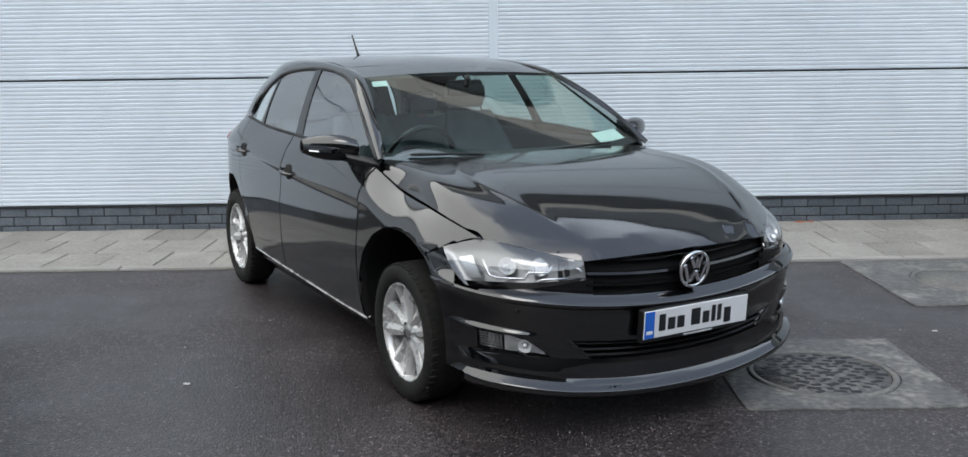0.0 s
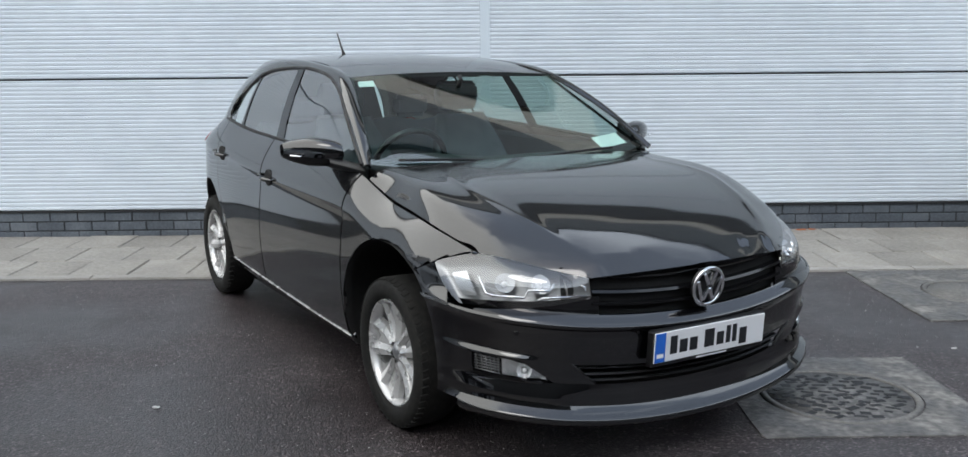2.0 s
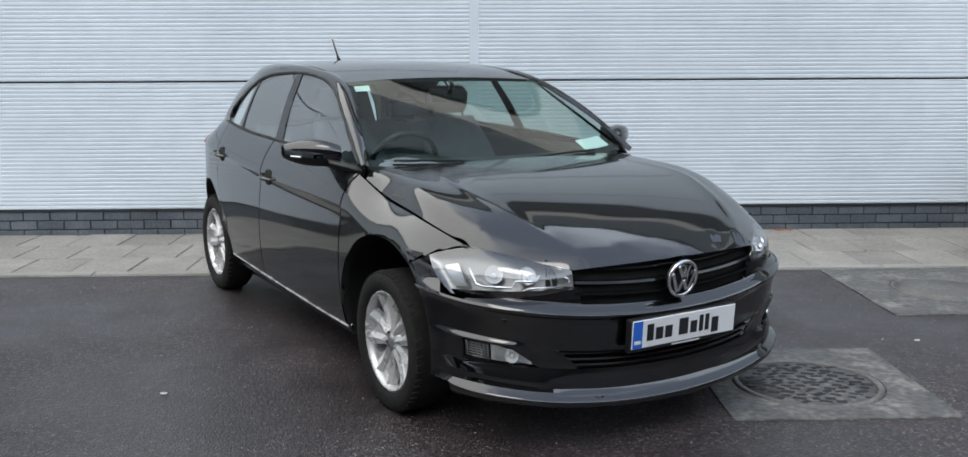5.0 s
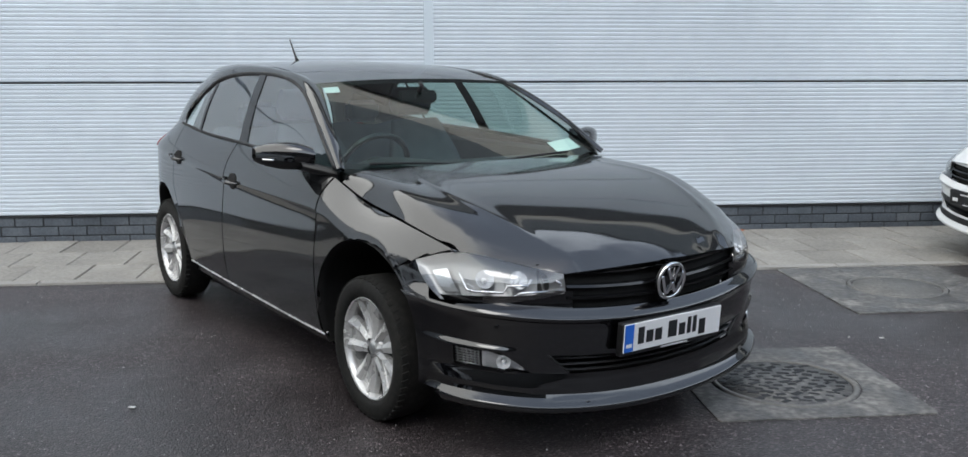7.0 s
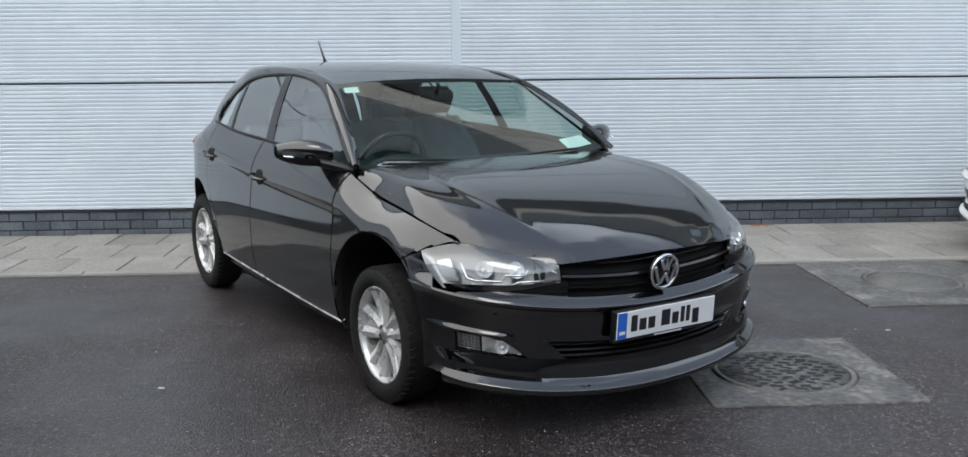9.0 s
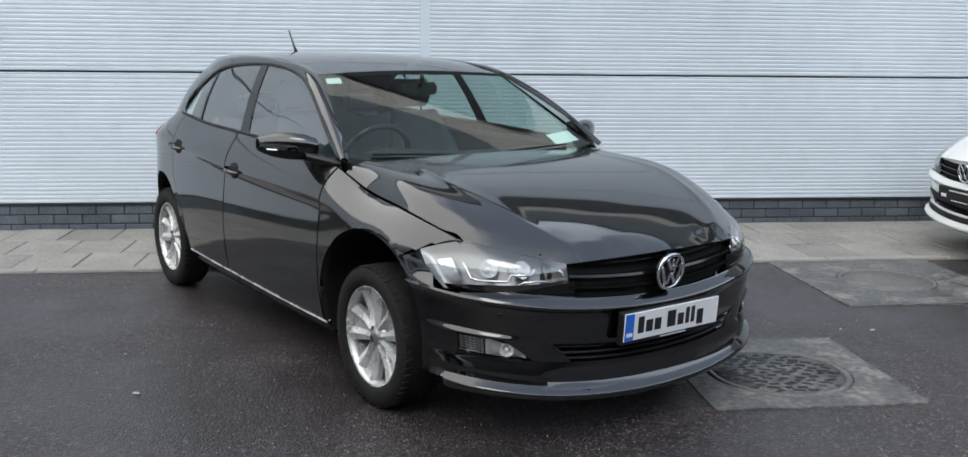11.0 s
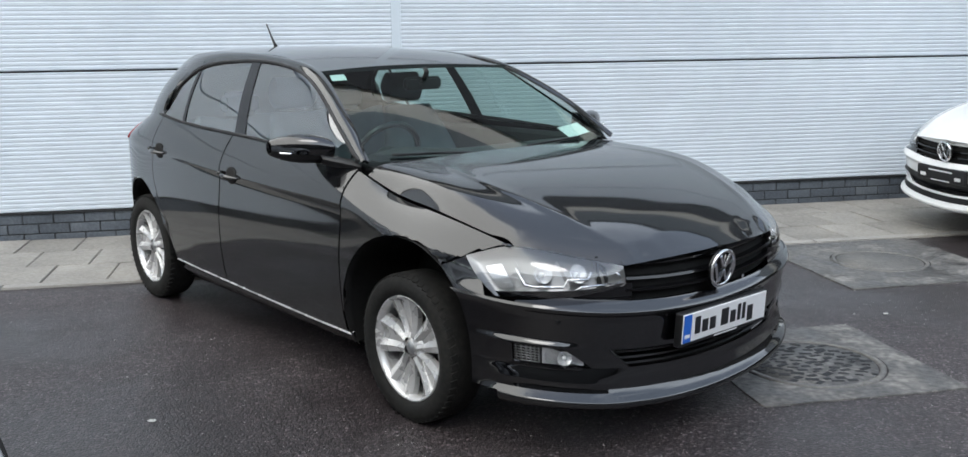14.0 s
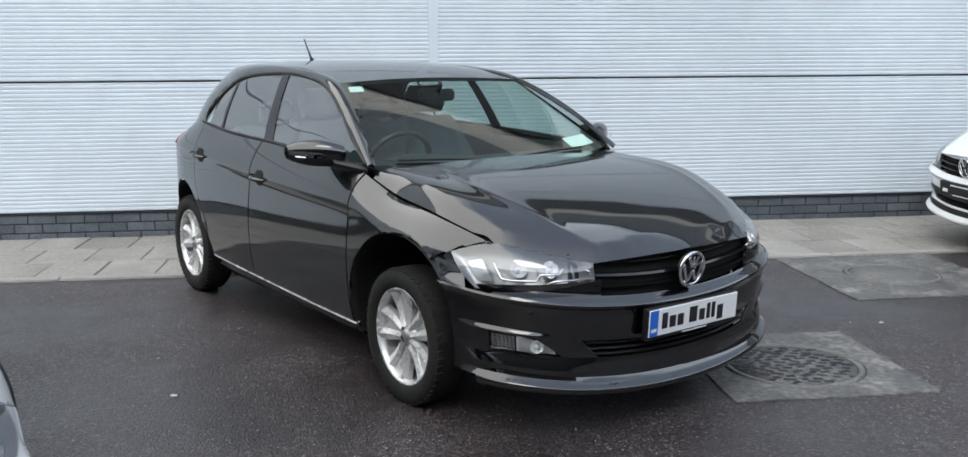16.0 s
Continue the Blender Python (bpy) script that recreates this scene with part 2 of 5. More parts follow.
SEAMS = [-18.3, -12.3, -6.3, -0.29, 5.72, 11.72, 17.72]
panel_mesh = ribbed_panel(5.93, PANEL - 0.012)
panel_mesh.materials.append(CLADDING)
strip_mesh = bevelled_box(-0.0445, 0.0365, -0.0025, 0.05, 0, 4.08 - BASE_TOP - 0.01, 0.002)
strip_mesh.materials.append(TRIM)
for row in range(3):
    z = BASE_TOP + row * PANEL
    for x in SEAMS[:-1]:
        put("panel", panel_mesh, None, wall_north, loc=(x + 0.037, WALL_Y, z + 0.006))
for x in SEAMS:
    put("seam_strip", strip_mesh, None, wall_north, "narrow vertical cover strip", loc=(x, WALL_Y, BASE_TOP + 0.006))
drip = put("drip_flashing", bevelled_box(-30, 30, WALL_Y - 0.014, WALL_Y + 0.05, BASE_TOP - 0.006, BASE_TOP + 0.004, 0.002), GASKET, wall_north, "black drip edge above the plinth")
# upper front of the building: a short top row, then a dark recessed band, a pale fascia, a dark parapet and its capping
EAVES, END = 4.08, -2.3
top_mesh = ribbed_panel(5.93, EAVES - BASE_TOP - 3 * PANEL - 0.012)
top_mesh.materials.append(CLADDING)
for x in SEAMS[:-1]:
    put("panel", top_mesh, None, wall_north, loc=(x + 0.037, WALL_Y, BASE_TOP + 3 * PANEL + 0.006))
put("eaves_trim", bevelled_box(-30, 30, WALL_Y - 0.03, WALL_Y + 0.3, EAVES, EAVES + 0.10, 0.01), GASKET, wall_north, "dark trim along the top of the cladding")
put("dark_band", bevelled_box(END, 30, WALL_Y - 0.01, WALL_Y + 0.3, EAVES + 0.104, EAVES + 0.85, 0.01), GASKET, wall_north, "dark band above the cladding")
put("fascia", bevelled_box(END, 30, WALL_Y - 0.04, WALL_Y + 0.3, EAVES + 0.854, EAVES + 1.25, 0.01), FASCIA, wall_north, "pale fascia board")
put("parapet", bevelled_box(END, 30, WALL_Y - 0.01, WALL_Y + 0.3, EAVES + 1.254, EAVES + 2.60, 0.01), PARAPET, wall_north, "dark green grey parapet sheet")
put("capping", bevelled_box(END - 0.05, 30, WALL_Y - 0.06, WALL_Y + 0.34, EAVES + 2.604, EAVES + 2.74, 0.02, 2), GASKET, wall_north, "dark parapet capping")
roof_deck = put("roof_deck", mesh_from(*box_data(-30, 30, WALL_Y + 0.34, WALL_Y + 20, EAVES - 0.4, EAVES + 0.05)), GASKET)
tagged(roof_deck, "flat dark roof behind the parapet", "roof", kind="structure")

# unseen walls added behind and beside the camera to block sky and darken reflections
FAR = mottled("unseen_wall_dark", [(0.022, 0.024, 0.024), (0.035, 0.037, 0.037), (0.05, 0.052, 0.052)], 0.3, 3, (0.8, 0.95))
shade_wall_east = put("shade_wall_east", mesh_from(*box_data(14.0, 14.4, -14.0, WALL_Y, -0.05, 6.5)), FAR)
tagged(shade_wall_east, "unseen plain dark grey wall added to block light from the side", "wall", kind="structure")
shade_wall_south = put("shade_wall_south", mesh_from(*box_data(-18, 60, -14.4, -14.0, -0.05, 7.0)), FAR)
tagged(shade_wall_south, "unseen plain dark grey wall added to block low sky", "wall", kind="structure")

# ---- car materials ----
def paint_material(name, color, dust):
    m = bpy.data.materials.new(name)
    m.use_nodes = True
    nd, lk = m.node_tree.nodes, m.node_tree.links
    b = nd["Principled BSDF"]
    geo = nd.new("ShaderNodeNewGeometry")
    n = nd.new("ShaderNodeTexNoise")
    n.inputs["Scale"].default_value, n.inputs["Detail"].default_value = 3.0, 8
    lk.new(geo.outputs["Position"], n.inputs["Vector"])
    ramp = nd.new("ShaderNodeValToRGB")
    ramp.color_ramp.elements[0].position, ramp.color_ramp.elements[1].position = 0.4, 0.75
    ramp.color_ramp.elements[0].color = (*color, 1)
    ramp.color_ramp.elements[1].color = (*[c + dust for c in color], 1)
    lk.new(n.outputs["Fac"], ramp.inputs["Fac"])
    lk.new(ramp.outputs["Color"], b.inputs["Base Color"])
    b.inputs["Roughness"].default_value = 0.4
    b.inputs["Specular IOR Level"].default_value = 0.05
    b.inputs["Coat Weight"].default_value = 1.0
    b.inputs["Coat Roughness"].default_value = 0.055
    b.inputs["Coat IOR"].default_value = 1.86
    return m


def glass_material(name, tint, face=0.07):
    """A thin pane: what is behind it, tinted, under a mirror sheen."""
    m = bpy.data.materials.new(name)
    m.use_nodes = True
    nd, lk = m.node_tree.nodes, m.node_tree.links
    nd.remove(nd["Principled BSDF"])
    mix, tr, gl, fr = (nd.new("ShaderNode" + k) for k in ("MixShader", "BsdfTransparent", "BsdfGlossy", "LayerWeight"))
    power, scale = nd.new("ShaderNodeMath"), nd.new("ShaderNodeMath")
    tr.inputs["Color"].default_value = (*tint, 1)
    gl.inputs["Roughness"].default_value = 0.01
    power.operation, scale.operation = "POWER", "MULTIPLY_ADD"
    fr.inputs["Blend"].default_value = 0.5
    power.inputs[1].default_value = 3.8
    scale.inputs[1].default_value, scale.inputs[2].default_value = 1 - face, face
    lk.new(fr.outputs["Facing"], power.inputs[0])
    lk.new(power.outputs[0], scale.inputs[0])
    lk.new(scale.outputs[0], mix.inputs[0])
    lk.new(tr.outputs[0], mix.inputs[1])
    lk.new(gl.outputs[0], mix.inputs[2])
    lk.new(mix.outputs[0], nd["Material Output"].inputs["Surface"])
    return m


BLACK_PAINT = paint_material("black_paint", (0.0009, 0.0010, 0.0016), 0.0008)
WHITE_PAINT = paint_material("white_paint", (0.83, 0.84, 0.84), 0.03)
WINDSCREEN = glass_material("green_tinted_windscreen", (0.72, 0.92, 0.87), 0.15)
SIDE_GLASS = glass_material("green_tinted_side_glass", (0.88, 0.98, 0.95), 0.34)
LENS = glass_material("clear_lamp_lens", (0.95, 0.96, 0.97), 0.15)
CHROME = material("chrome", (0.82, 0.83, 0.85), 0.08, 1.0)
SATIN = mottled("silver_alloy", [(0.52, 0.52, 0.52), (0.64, 0.64, 0.64)], 12, 60, (0.22, 0.34), metal=0.5)
RUBBER = mottled("tyre_rubber", [(0.007, 0.007, 0.007), (0.012, 0.012, 0.0115), (0.022, 0.021, 0.019)], 7, 40, (0.7, 0.95), 0.3, 60, spec=0.25)
PLASTIC = mottled("black_plastic", [(0.005, 0.005, 0.006), (0.010, 0.010, 0.011)], 8, 120, (0.45, 0.65), 0.15, 150)
GLOSS_BLACK = material("gloss_black", (0.006, 0.006, 0.007), 0.08)
WELL = mottled("wheel_arch_liner", [(0.005, 0.005, 0.005), (0.012, 0.012, 0.012)], 8, 60, (0.85, 0.95), 0.3)
FABRIC = mottled("grey_seat_cloth", [(0.085, 0.098, 0.112), (0.135, 0.152, 0.17)], 10, 200, (0.85, 0.95), 0.3, 200)
HEADLINER = mottled("pale_headliner", [(0.34, 0.34, 0.33), (0.42, 0.42, 0.41)], 6, 150, (0.85, 0.95))
DASH = mottled("dark_dashboard", [(0.015, 0.016, 0.017), (0.028, 0.029, 0.03)], 9, 160, (0.55, 0.75), 0.2, 160)
REFLECTOR = material("lamp_reflector", (0.88, 0.89, 0.90), 0.16, 0.7)
LAMP_GREY = material("lamp_inner_grey", (0.24, 0.245, 0.25), 0.28, 0.6)
RED_LENS = material("red_lamp_lens", (0.35, 0.015, 0.012), 0.12, coat=0.8)
AMBER = material("amber_lens", (0.75, 0.30, 0.05), 0.2)
PLATE_WHITE = material("plate_white", (0.78, 0.79, 0.80), 0.3)
PLATE_BLUE = material("plate_blue", (0.02, 0.14, 0.60), 0.3)
PLATE_DARK = material("plate_dark", (0.015, 0.017, 0.02), 0.35)
PAPER = material("white_paper", (0.82, 0.83, 0.82), 0.6)


# ---- curve and patch helpers ----
def curve(pts):
    """A natural cubic through (t, value) pairs; value may be a number or a tuple."""
    pts = sorted(pts, key=lambda p: p[0])
    t = np.array([p[0] for p in pts], float)
    v = np.array([np.atleast_1d(p[1]) for p in pts], float)
    n, h = len(t), np.diff(t)
    a, rhs = np.eye(n), np.zeros_like(v)
    for i in range(1, n - 1):
        a[i, i - 1:i + 2] = h[i - 1], 2 * (h[i - 1] + h[i]), h[i]
        rhs[i] = 6 * ((v[i + 1] - v[i]) / h[i] - (v[i] - v[i - 1]) / h[i - 1])
    m = np.linalg.solve(a, rhs)

    def f(x):
        x = min(max(x, t[0]), t[-1])
        i = min(max(int(np.searchsorted(t, x)) - 1, 0), n - 2)
        p, q = t[i + 1] - x, x - t[i]
        r = m[i] * p ** 3 / (6 * h[i]) + m[i + 1] * q ** 3 / (6 * h[i]) + (v[i] / h[i] - m[i] * h[i] / 6) * p + (v[i + 1] / h[i] - m[i + 1] * h[i] / 6) * q
        return float(r[0]) if r.size == 1 else r
    return f


def smooth(a, b, x):
    s = min(max((x - a) / (b - a), 0.0), 1.0)
    return s * s * (3 - 2 * s)


def lin(a, b, n):
    return [a + (b - a) * i / n for i in range(n + 1)]


def patch(rows, out, skirt=0.014):
    """A smooth sheet through a grid of points, with its rim folded inwards by skirt. out: roughly where it faces, a point to face away from or a direction."""
    g = np.array(rows, float)
    nu, nv = g.shape[:2]
    du = np.gradient(g, axis=0)
    dv = np.gradient(g, axis=1)
    nrm = np.cross(du, dv)
    ln = np.linalg.norm(nrm, axis=2, keepdims=True)
    nrm = nrm / np.maximum(ln, 1e-9)
    flip = float((nrm * np.array(out)).sum(axis=2).mean()) < 0
    if flip:
        nrm = -nrm
    verts = [tuple(p) for p in g.reshape(-1, 3)]
    faces = []
    for i in range(nu - 1):
        for j in range(nv - 1):
            q = (i * nv + j, (i + 1) * nv + j, (i + 1) * nv + j + 1, i * nv + j + 1)
            faces.append(q[::-1] if flip else q)
    if skirt:
        ring = [(i, 0) for i in range(nu)] + [(nu - 1, j) for j in range(1, nv)] + [(i, nv - 1) for i in range(nu - 2, -1, -1)] + [(0, j) for j in range(nv - 2, 0, -1)]
        k, base = len(ring), len(verts)
        for i, j in ring:
            verts.append(tuple(g[i, j]))
        for i, j in ring:
            verts.append(tuple(g[i, j] - nrm[i, j] * skirt))
        for a in range(k):
            b = (a + 1) % k
            q = (base + a, base + b, base + k + b, base + k + a)
            faces.append(q if flip else q[::-1])
    me = mesh_from(verts, faces, smooth=True)
    return me


def tube(path, r, seg=8, closed=False):
    """A round bar along a path; r is one radius or one for each point."""
    p = [Vector(q) for q in path]
    rs = r if isinstance(r, (list, tuple)) else [r] * len(p)
    verts, faces = [], []
    n = len(p)
    up = Vector((0.123, 0.456, 0.881))
    for i in range(n):
        d = (p[(i + 1) % n] - p[i - 1]) if closed else (p[min(i + 1, n - 1)] - p[max(i - 1, 0)])
        d.normalize()
        a = d.cross(up).normalized()
        b = d.cross(a)
        for s in range(seg):
            w = 2 * math.pi * s / seg
            verts.append(p[i] + (a * math.cos(w) + b * math.sin(w)) * rs[i])
    for i in range(n if closed else n - 1):
        for s in range(seg):
            i2, s2 = (i + 1) % n, (s + 1) % seg
            faces.append((i * seg + s, i * seg + s2, i2 * seg + s2, i2 * seg + s))
    if not closed:
        faces += [tuple(range(seg))[::-1], tuple((n - 1) * seg + s for s in range(seg))]
    return mesh_from(verts, faces, smooth=True)


def lathe(prof, seg=48, axis=(0, 0, 0), cap=False):
    """A profile of (radius, offset) turned round the y axis through axis."""
    verts, faces, k = [], [], len(prof)
    for s in range(seg):
        w = 2 * math.pi * s / seg
        verts += [(axis[0] + r * math.cos(w), axis[1] + o, axis[2] + r * math.sin(w)) for r, o in prof]
    for s in range(seg):
        t = (s + 1) % seg
        for i in range(k - 1):
            faces.append((s * k + i, s * k + i + 1, t * k + i + 1, t * k + i))
    return mesh_from(verts, faces, smooth=True)


def join(meshes, mat):
    """Several meshes as one mesh of one material."""
    bm = bmesh.new()
    for me in meshes:
        bm.from_mesh(me)
        bpy.data.meshes.remove(me)
    out = bpy.data.meshes.new("joined")
    bm.to_mesh(out)
    bm.free()
    out.materials.clear()
    out.materials.append(mat)
    return out


def sharp(me, degrees=35):
    me.shade_smooth()
    me.set_sharp_from_angle(angle=radians(degrees))
    return me


def prism(outline, y0, y1, bevel=0.0):
    """An outline of (x, z) corners drawn out along y."""
    bm = bmesh.new()
    a = [bm.verts.new((x, y0, z)) for x, z in outline]
    b = [bm.verts.new((x, y1, z)) for x, z in outline]
    n = len(outline)
    bm.faces.new(a)
    bm.faces.new(b[::-1])
    for i in range(n):
        bm.faces.new((a[i], b[i], b[(i + 1) % n], a[(i + 1) % n]))
    bmesh.ops.recalc_face_normals(bm, faces=bm.faces)
    if bevel:
        bmesh.ops.bevel(bm, geom=list(bm.edges), offset=bevel, segments=2, affect="EDGES")
    me = bpy.data.meshes.new("prism")
    bm.to_mesh(me)
    bm.free()
    return sharp(me)


def moved(me, m):
    me.transform(m)
    return me


# ---- the lines of the hatchback: x forward from the front axle, y outwards, z up ----
half_width = curve([(-3.12, 0.70), (-2.9, 0.79), (-2.55, 0.842), (-2.1, 0.860), (-1.4, 0.868), (-0.6, 0.868), (0.0, 0.866), (0.25, 0.862), (0.35, 0.845), (0.45, 0.818), (0.52, 0.79)])
crease_z = curve([(-3.1, 0.925), (-2.3, 0.888), (-1.4, 0.843), (-0.6, 0.822), (-0.3, 0.796), (0.0, 0.690), (0.25, 0.590), (0.42, 0.545), (0.52, 0.535)])
belt = curve([(-3.1, (0.545, 0.99)), (-2.85, (0.665, 1.045)), (-2.6, (0.738, 1.080)), (-2.2, (0.768, 1.058)), (-1.4, (0.778, 1.026)), (-0.75, (0.780, 0.997)), (-0.42, (0.772, 0.958)), (-0.2, (0.758, 0.884)), (0.05, (0.768, 0.850)), (0.24, (0.774, 0.828)), (0.38, (0.757, 0.799)), (0.497, (0.727, 0.766))])
roof_mid = curve([(-1.0, 1.346), (-1.06, 1.360), (-1.35, 1.416), (-1.7, 1.446), (-2.1, 1.453), (-2.5, 1.442), (-3.0, 1.390)])
roof_edge = curve([(-1.0, (0.571, 1.342)), (-1.3, (0.548, 1.394)), (-1.7, (0.536, 1.426)), (-2.1, (0.53, 1.432)), (-2.5, (0.508, 1.408)), (-3.0, (0.40, 1.315))])
dlo_top = curve([(0.0, (-0.385, 0.775, 0.985)), (0.25, (-0.56, 0.742, 1.088)), (0.5, (-0.750, 0.700, 1.207)), (0.8, (-1.020, 0.638, 1.322)), (1.1, (-1.30, 0.610, 1.372)), (1.4, (-1.58, 0.601, 1.387)), (1.7, (-1.88, 0.602, 1.379)), (2.0, (-2.18, 0.622, 1.339)), (2.2, (-2.36, 0.660, 1.253)), (2.4, (-2.47, 0.724, 1.120))])
pillar_in = curve([(0.0, (-0.365, 0.740, 0.985)), (0.25, (-0.505, 0.702, 1.092)), (0.5, (-0.66, 0.659, 1.182)), (0.8, (-1.00, 0.569, 1.341)), (1.1, (-1.31, 0.547, 1.395)), (1.4, (-1.62, 0.537, 1.422)), (1.7, (-1.95, 0.531, 1.433)), (2.0, (-2.30, 0.527, 1.424)), (2.2, (-2.60, 0.492, 1.396)), (2.4, (-2.98, 0.405, 1.318))])
bonnet_mid = curve([(-0.36, 0.985), (-0.1, 0.975), (0.1, 0.957), (0.25, 0.936), (0.41, 0.903), (0.504, 0.876), (0.577, 0.851), (0.625, 0.833), (0.696, 0.800), (0.789, 0.750), (0.848, 0.714)])
nose_plan = [(0.868, 0.0), (0.863, 0.15), (0.848, 0.30), (0.818, 0.45), (0.775, 0.58), (0.715, 0.68), (0.635, 0.765), (0.53, 0.822), (0.41, 0.848), (0.29, 0.858)]
chord = [0.0]
for p, q in zip(nose_plan, nose_plan[1:]):
    chord.append(chord[-1] + math.dist(p, q))
nose_curve = curve([(c / chord[-1], p) for c, p in zip(chord, nose_plan)])
nose_table = [(u, *nose_curve(u)) for u in lin(0, 1, 200)]
NOSE_D = [(0.72, -0.052), (0.64, -0.040), (0.60, -0.030), (0.572, -0.033), (0.553, -0.033), (0.540, -0.024), (0.524, 0.000), (0.512, 0.007), (0.506, 0.004), (0.49, -0.010), (0.44, -0.016), (0.40, -0.022), (0.36, -0.030), (0.32, -0.036), (0.302, -0.034), (0.278, -0.030), (0.27, -0.029), (0.225, -0.028), (0.208, -0.018), (0.186, 0.008), (0.180, 0.010), (0.166, 0.006), (0.150, -0.022), (0.144, -0.06)]


def u_at_y(y):
    return float(np.interp(y, [r[2] for r in nose_table], [r[0] for r in nose_table]))


def u_at_x(x):
    return float(np.interp(-x, [-r[1] for r in nose_table], [r[0] for r in nose_table]))


def lift(y):
    return 0.075 * (min(abs(y), 0.86) / 0.83) ** 2


def nose(u, h, inset=0.0, s=1):
    """A point of the bumper's skin: u from the middle (0) to the wheel arch (1), h its height where the car is highest at the middle."""
    x, y = nose_curve(u)
    a, b = nose_curve(min(u + 0.01, 1)), nose_curve(max(u - 0.01, 0))
    t = (a - b) / np.linalg.norm(a - b)
    n = np.array((t[1], -t[0]))
    d = float(np.interp(h, [p[0] for p in NOSE_D[::-1]], [p[1] for p in NOSE_D[::-1]])) * (1 - (0.9 - 0.55 * smooth(0.500, 0.512, h)) * smooth(0.70, 0.90, u))
    k = smooth(0.60, 0.70, y) * (1 - smooth(0.8, 0.86, y))
    d += 0.016 * k * (1 - smooth(0.376, 0.400, h)) * smooth(0.29, 0.31, h)
    ledge = min(max((302 - h * 1000) / 54, 0.0), 1.0) * min(max((h * 1000 - 212) / 32, 0.0), 1.0)
    d += 0.011 * min(max((y - 0.47) / 0.13, 0.0), 1.0) * (1 - smooth(0.80, 0.86, y)) * ledge
    x, y = np.array((x, y)) + n * (d - inset)
    return (x, s * y, h + lift(y))


def arch_x(z, zc=0.30, rx=0.405, rz=0.44):
    return rx * max(0.0, 1 - (abs(z - zc) / rz) ** 2.3) ** (1 / 2.3) if z > zc else rx


def arch_z(x, xc, zc, rx, rz):
    q = abs(x - xc) / rx
    return zc + rz * max(0.0, 1 - q ** 2.3) ** (1 / 2.3) if q < 1 else 0.0


def flank(x, z):
    """Half-width of the body's side below its crease."""
    w, c = half_width(x), crease_z(x)
    k = smooth(-0.15, -0.5, x) * smooth(-3.0, -2.7, x)
    q = c - z
    under = 0.0055 * k * (smooth(0.0, 0.018, q) - smooth(0.02, 0.22, q))
    full = 0.019 * smooth(0.25, -0.35, x) * smooth(-3.05, -2.6, x)
    under -= full * (1 - (max(z - 0.47, 0.0) / max(c - 0.47, 0.1)) ** 2)
    low = float(np.interp(z, [0.17, 0.22, 0.28, 0.36, 0.46, 0.58], [0.085, 0.058, 0.030, 0.014, 0.004, 0.0]))
    return w - under - low


def shoulder(x, s):
    """The side above the crease: s 0 at the crease, 1 at the window line or the bonnet's edge."""
    w, c = half_width(x), crease_z(x)
    y, z = belt(x)
    f = smooth(-0.6, -0.15, x)
    y0, z0 = w - (w - y) * s ** 1.6, c + (z - c) * s
    a = s * radians(62)
    y1, z1 = w - (w - y) * (1 - math.cos(a)) / (1 - math.cos(radians(62))), c + (z - c) * math.sin(a) / math.sin(radians(62))
    return (x, (1 - f) * y0 + f * y1, (1 - f) * z0 + f * z1)


@functools.lru_cache(maxsize=None)
def side_profile(x, low):
    """Points (y, z) up the body's side from the height low to the bonnet's edge."""
    c = crease_z(x)
    pts = [(flank(x, z), z) for z in lin(min(low, c - 0.01), c, 10)] + [shoulder(x, q)[1:] for q in lin(0.03, 1, 18)]
    p = np.array([q for q in pts if q[1] >= low - 1e-6])
    run = np.concatenate([[0.0], np.cumsum(np.hypot(*np.diff(p, axis=0).T))])
    return [(float(np.interp(t, run, p[:, 0])), float(np.interp(t, run, p[:, 1]))) for t in lin(0, run[-1], 26)]


@functools.lru_cache(maxsize=None)
def side_y(x, z):
    """Half-width of the body at a height, below or above its crease."""
    if z <= crease_z(x):
        return flank(x, z)
    s = [shoulder(x, q) for q in lin(0, 1, 14)]
    return float(np.interp(z, [p[2] for p in s], [p[1] for p in s]))


def roof_point(x, q):
    ye, ze = roof_edge(x)
    zm = roof_mid(x)
    return (x, q * ye, zm - (zm - ze) * abs(q) ** 2.4)


bonnet_ridge = curve([(-0.36, 0.47), (-0.15, 0.52), (0.1, 0.575), (0.27, 0.575), (0.4, 0.545), (0.57, 0.50), (0.66, 0.465), (0.78, 0.40), (0.85, 0.38)])
lamp_top = curve([(0, (0.350, 0.820, 0.722)), (0.25, (0.455, 0.757, 0.758)), (0.36, (0.497, 0.727, 0.764)), (0.68, (0.645, 0.602, 0.736)), (1, (0.776, 0.457, 0.697))])
lamp_low = curve([(0, (0.478, 0.796, 0.594)), (0.3, (0.605, 0.735, 0.597)), (0.65, (0.722, 0.612, 0.606)), (1, (0.786, 0.453, 0.630))])
lamp_edge = [lamp_top(0.36 + 0.64 * k / 40) for k in range(41)]


def bonnet_front(y):
    return 0.848 - 0.072 * (min(abs(y), 0.47) / 0.457) ** 2


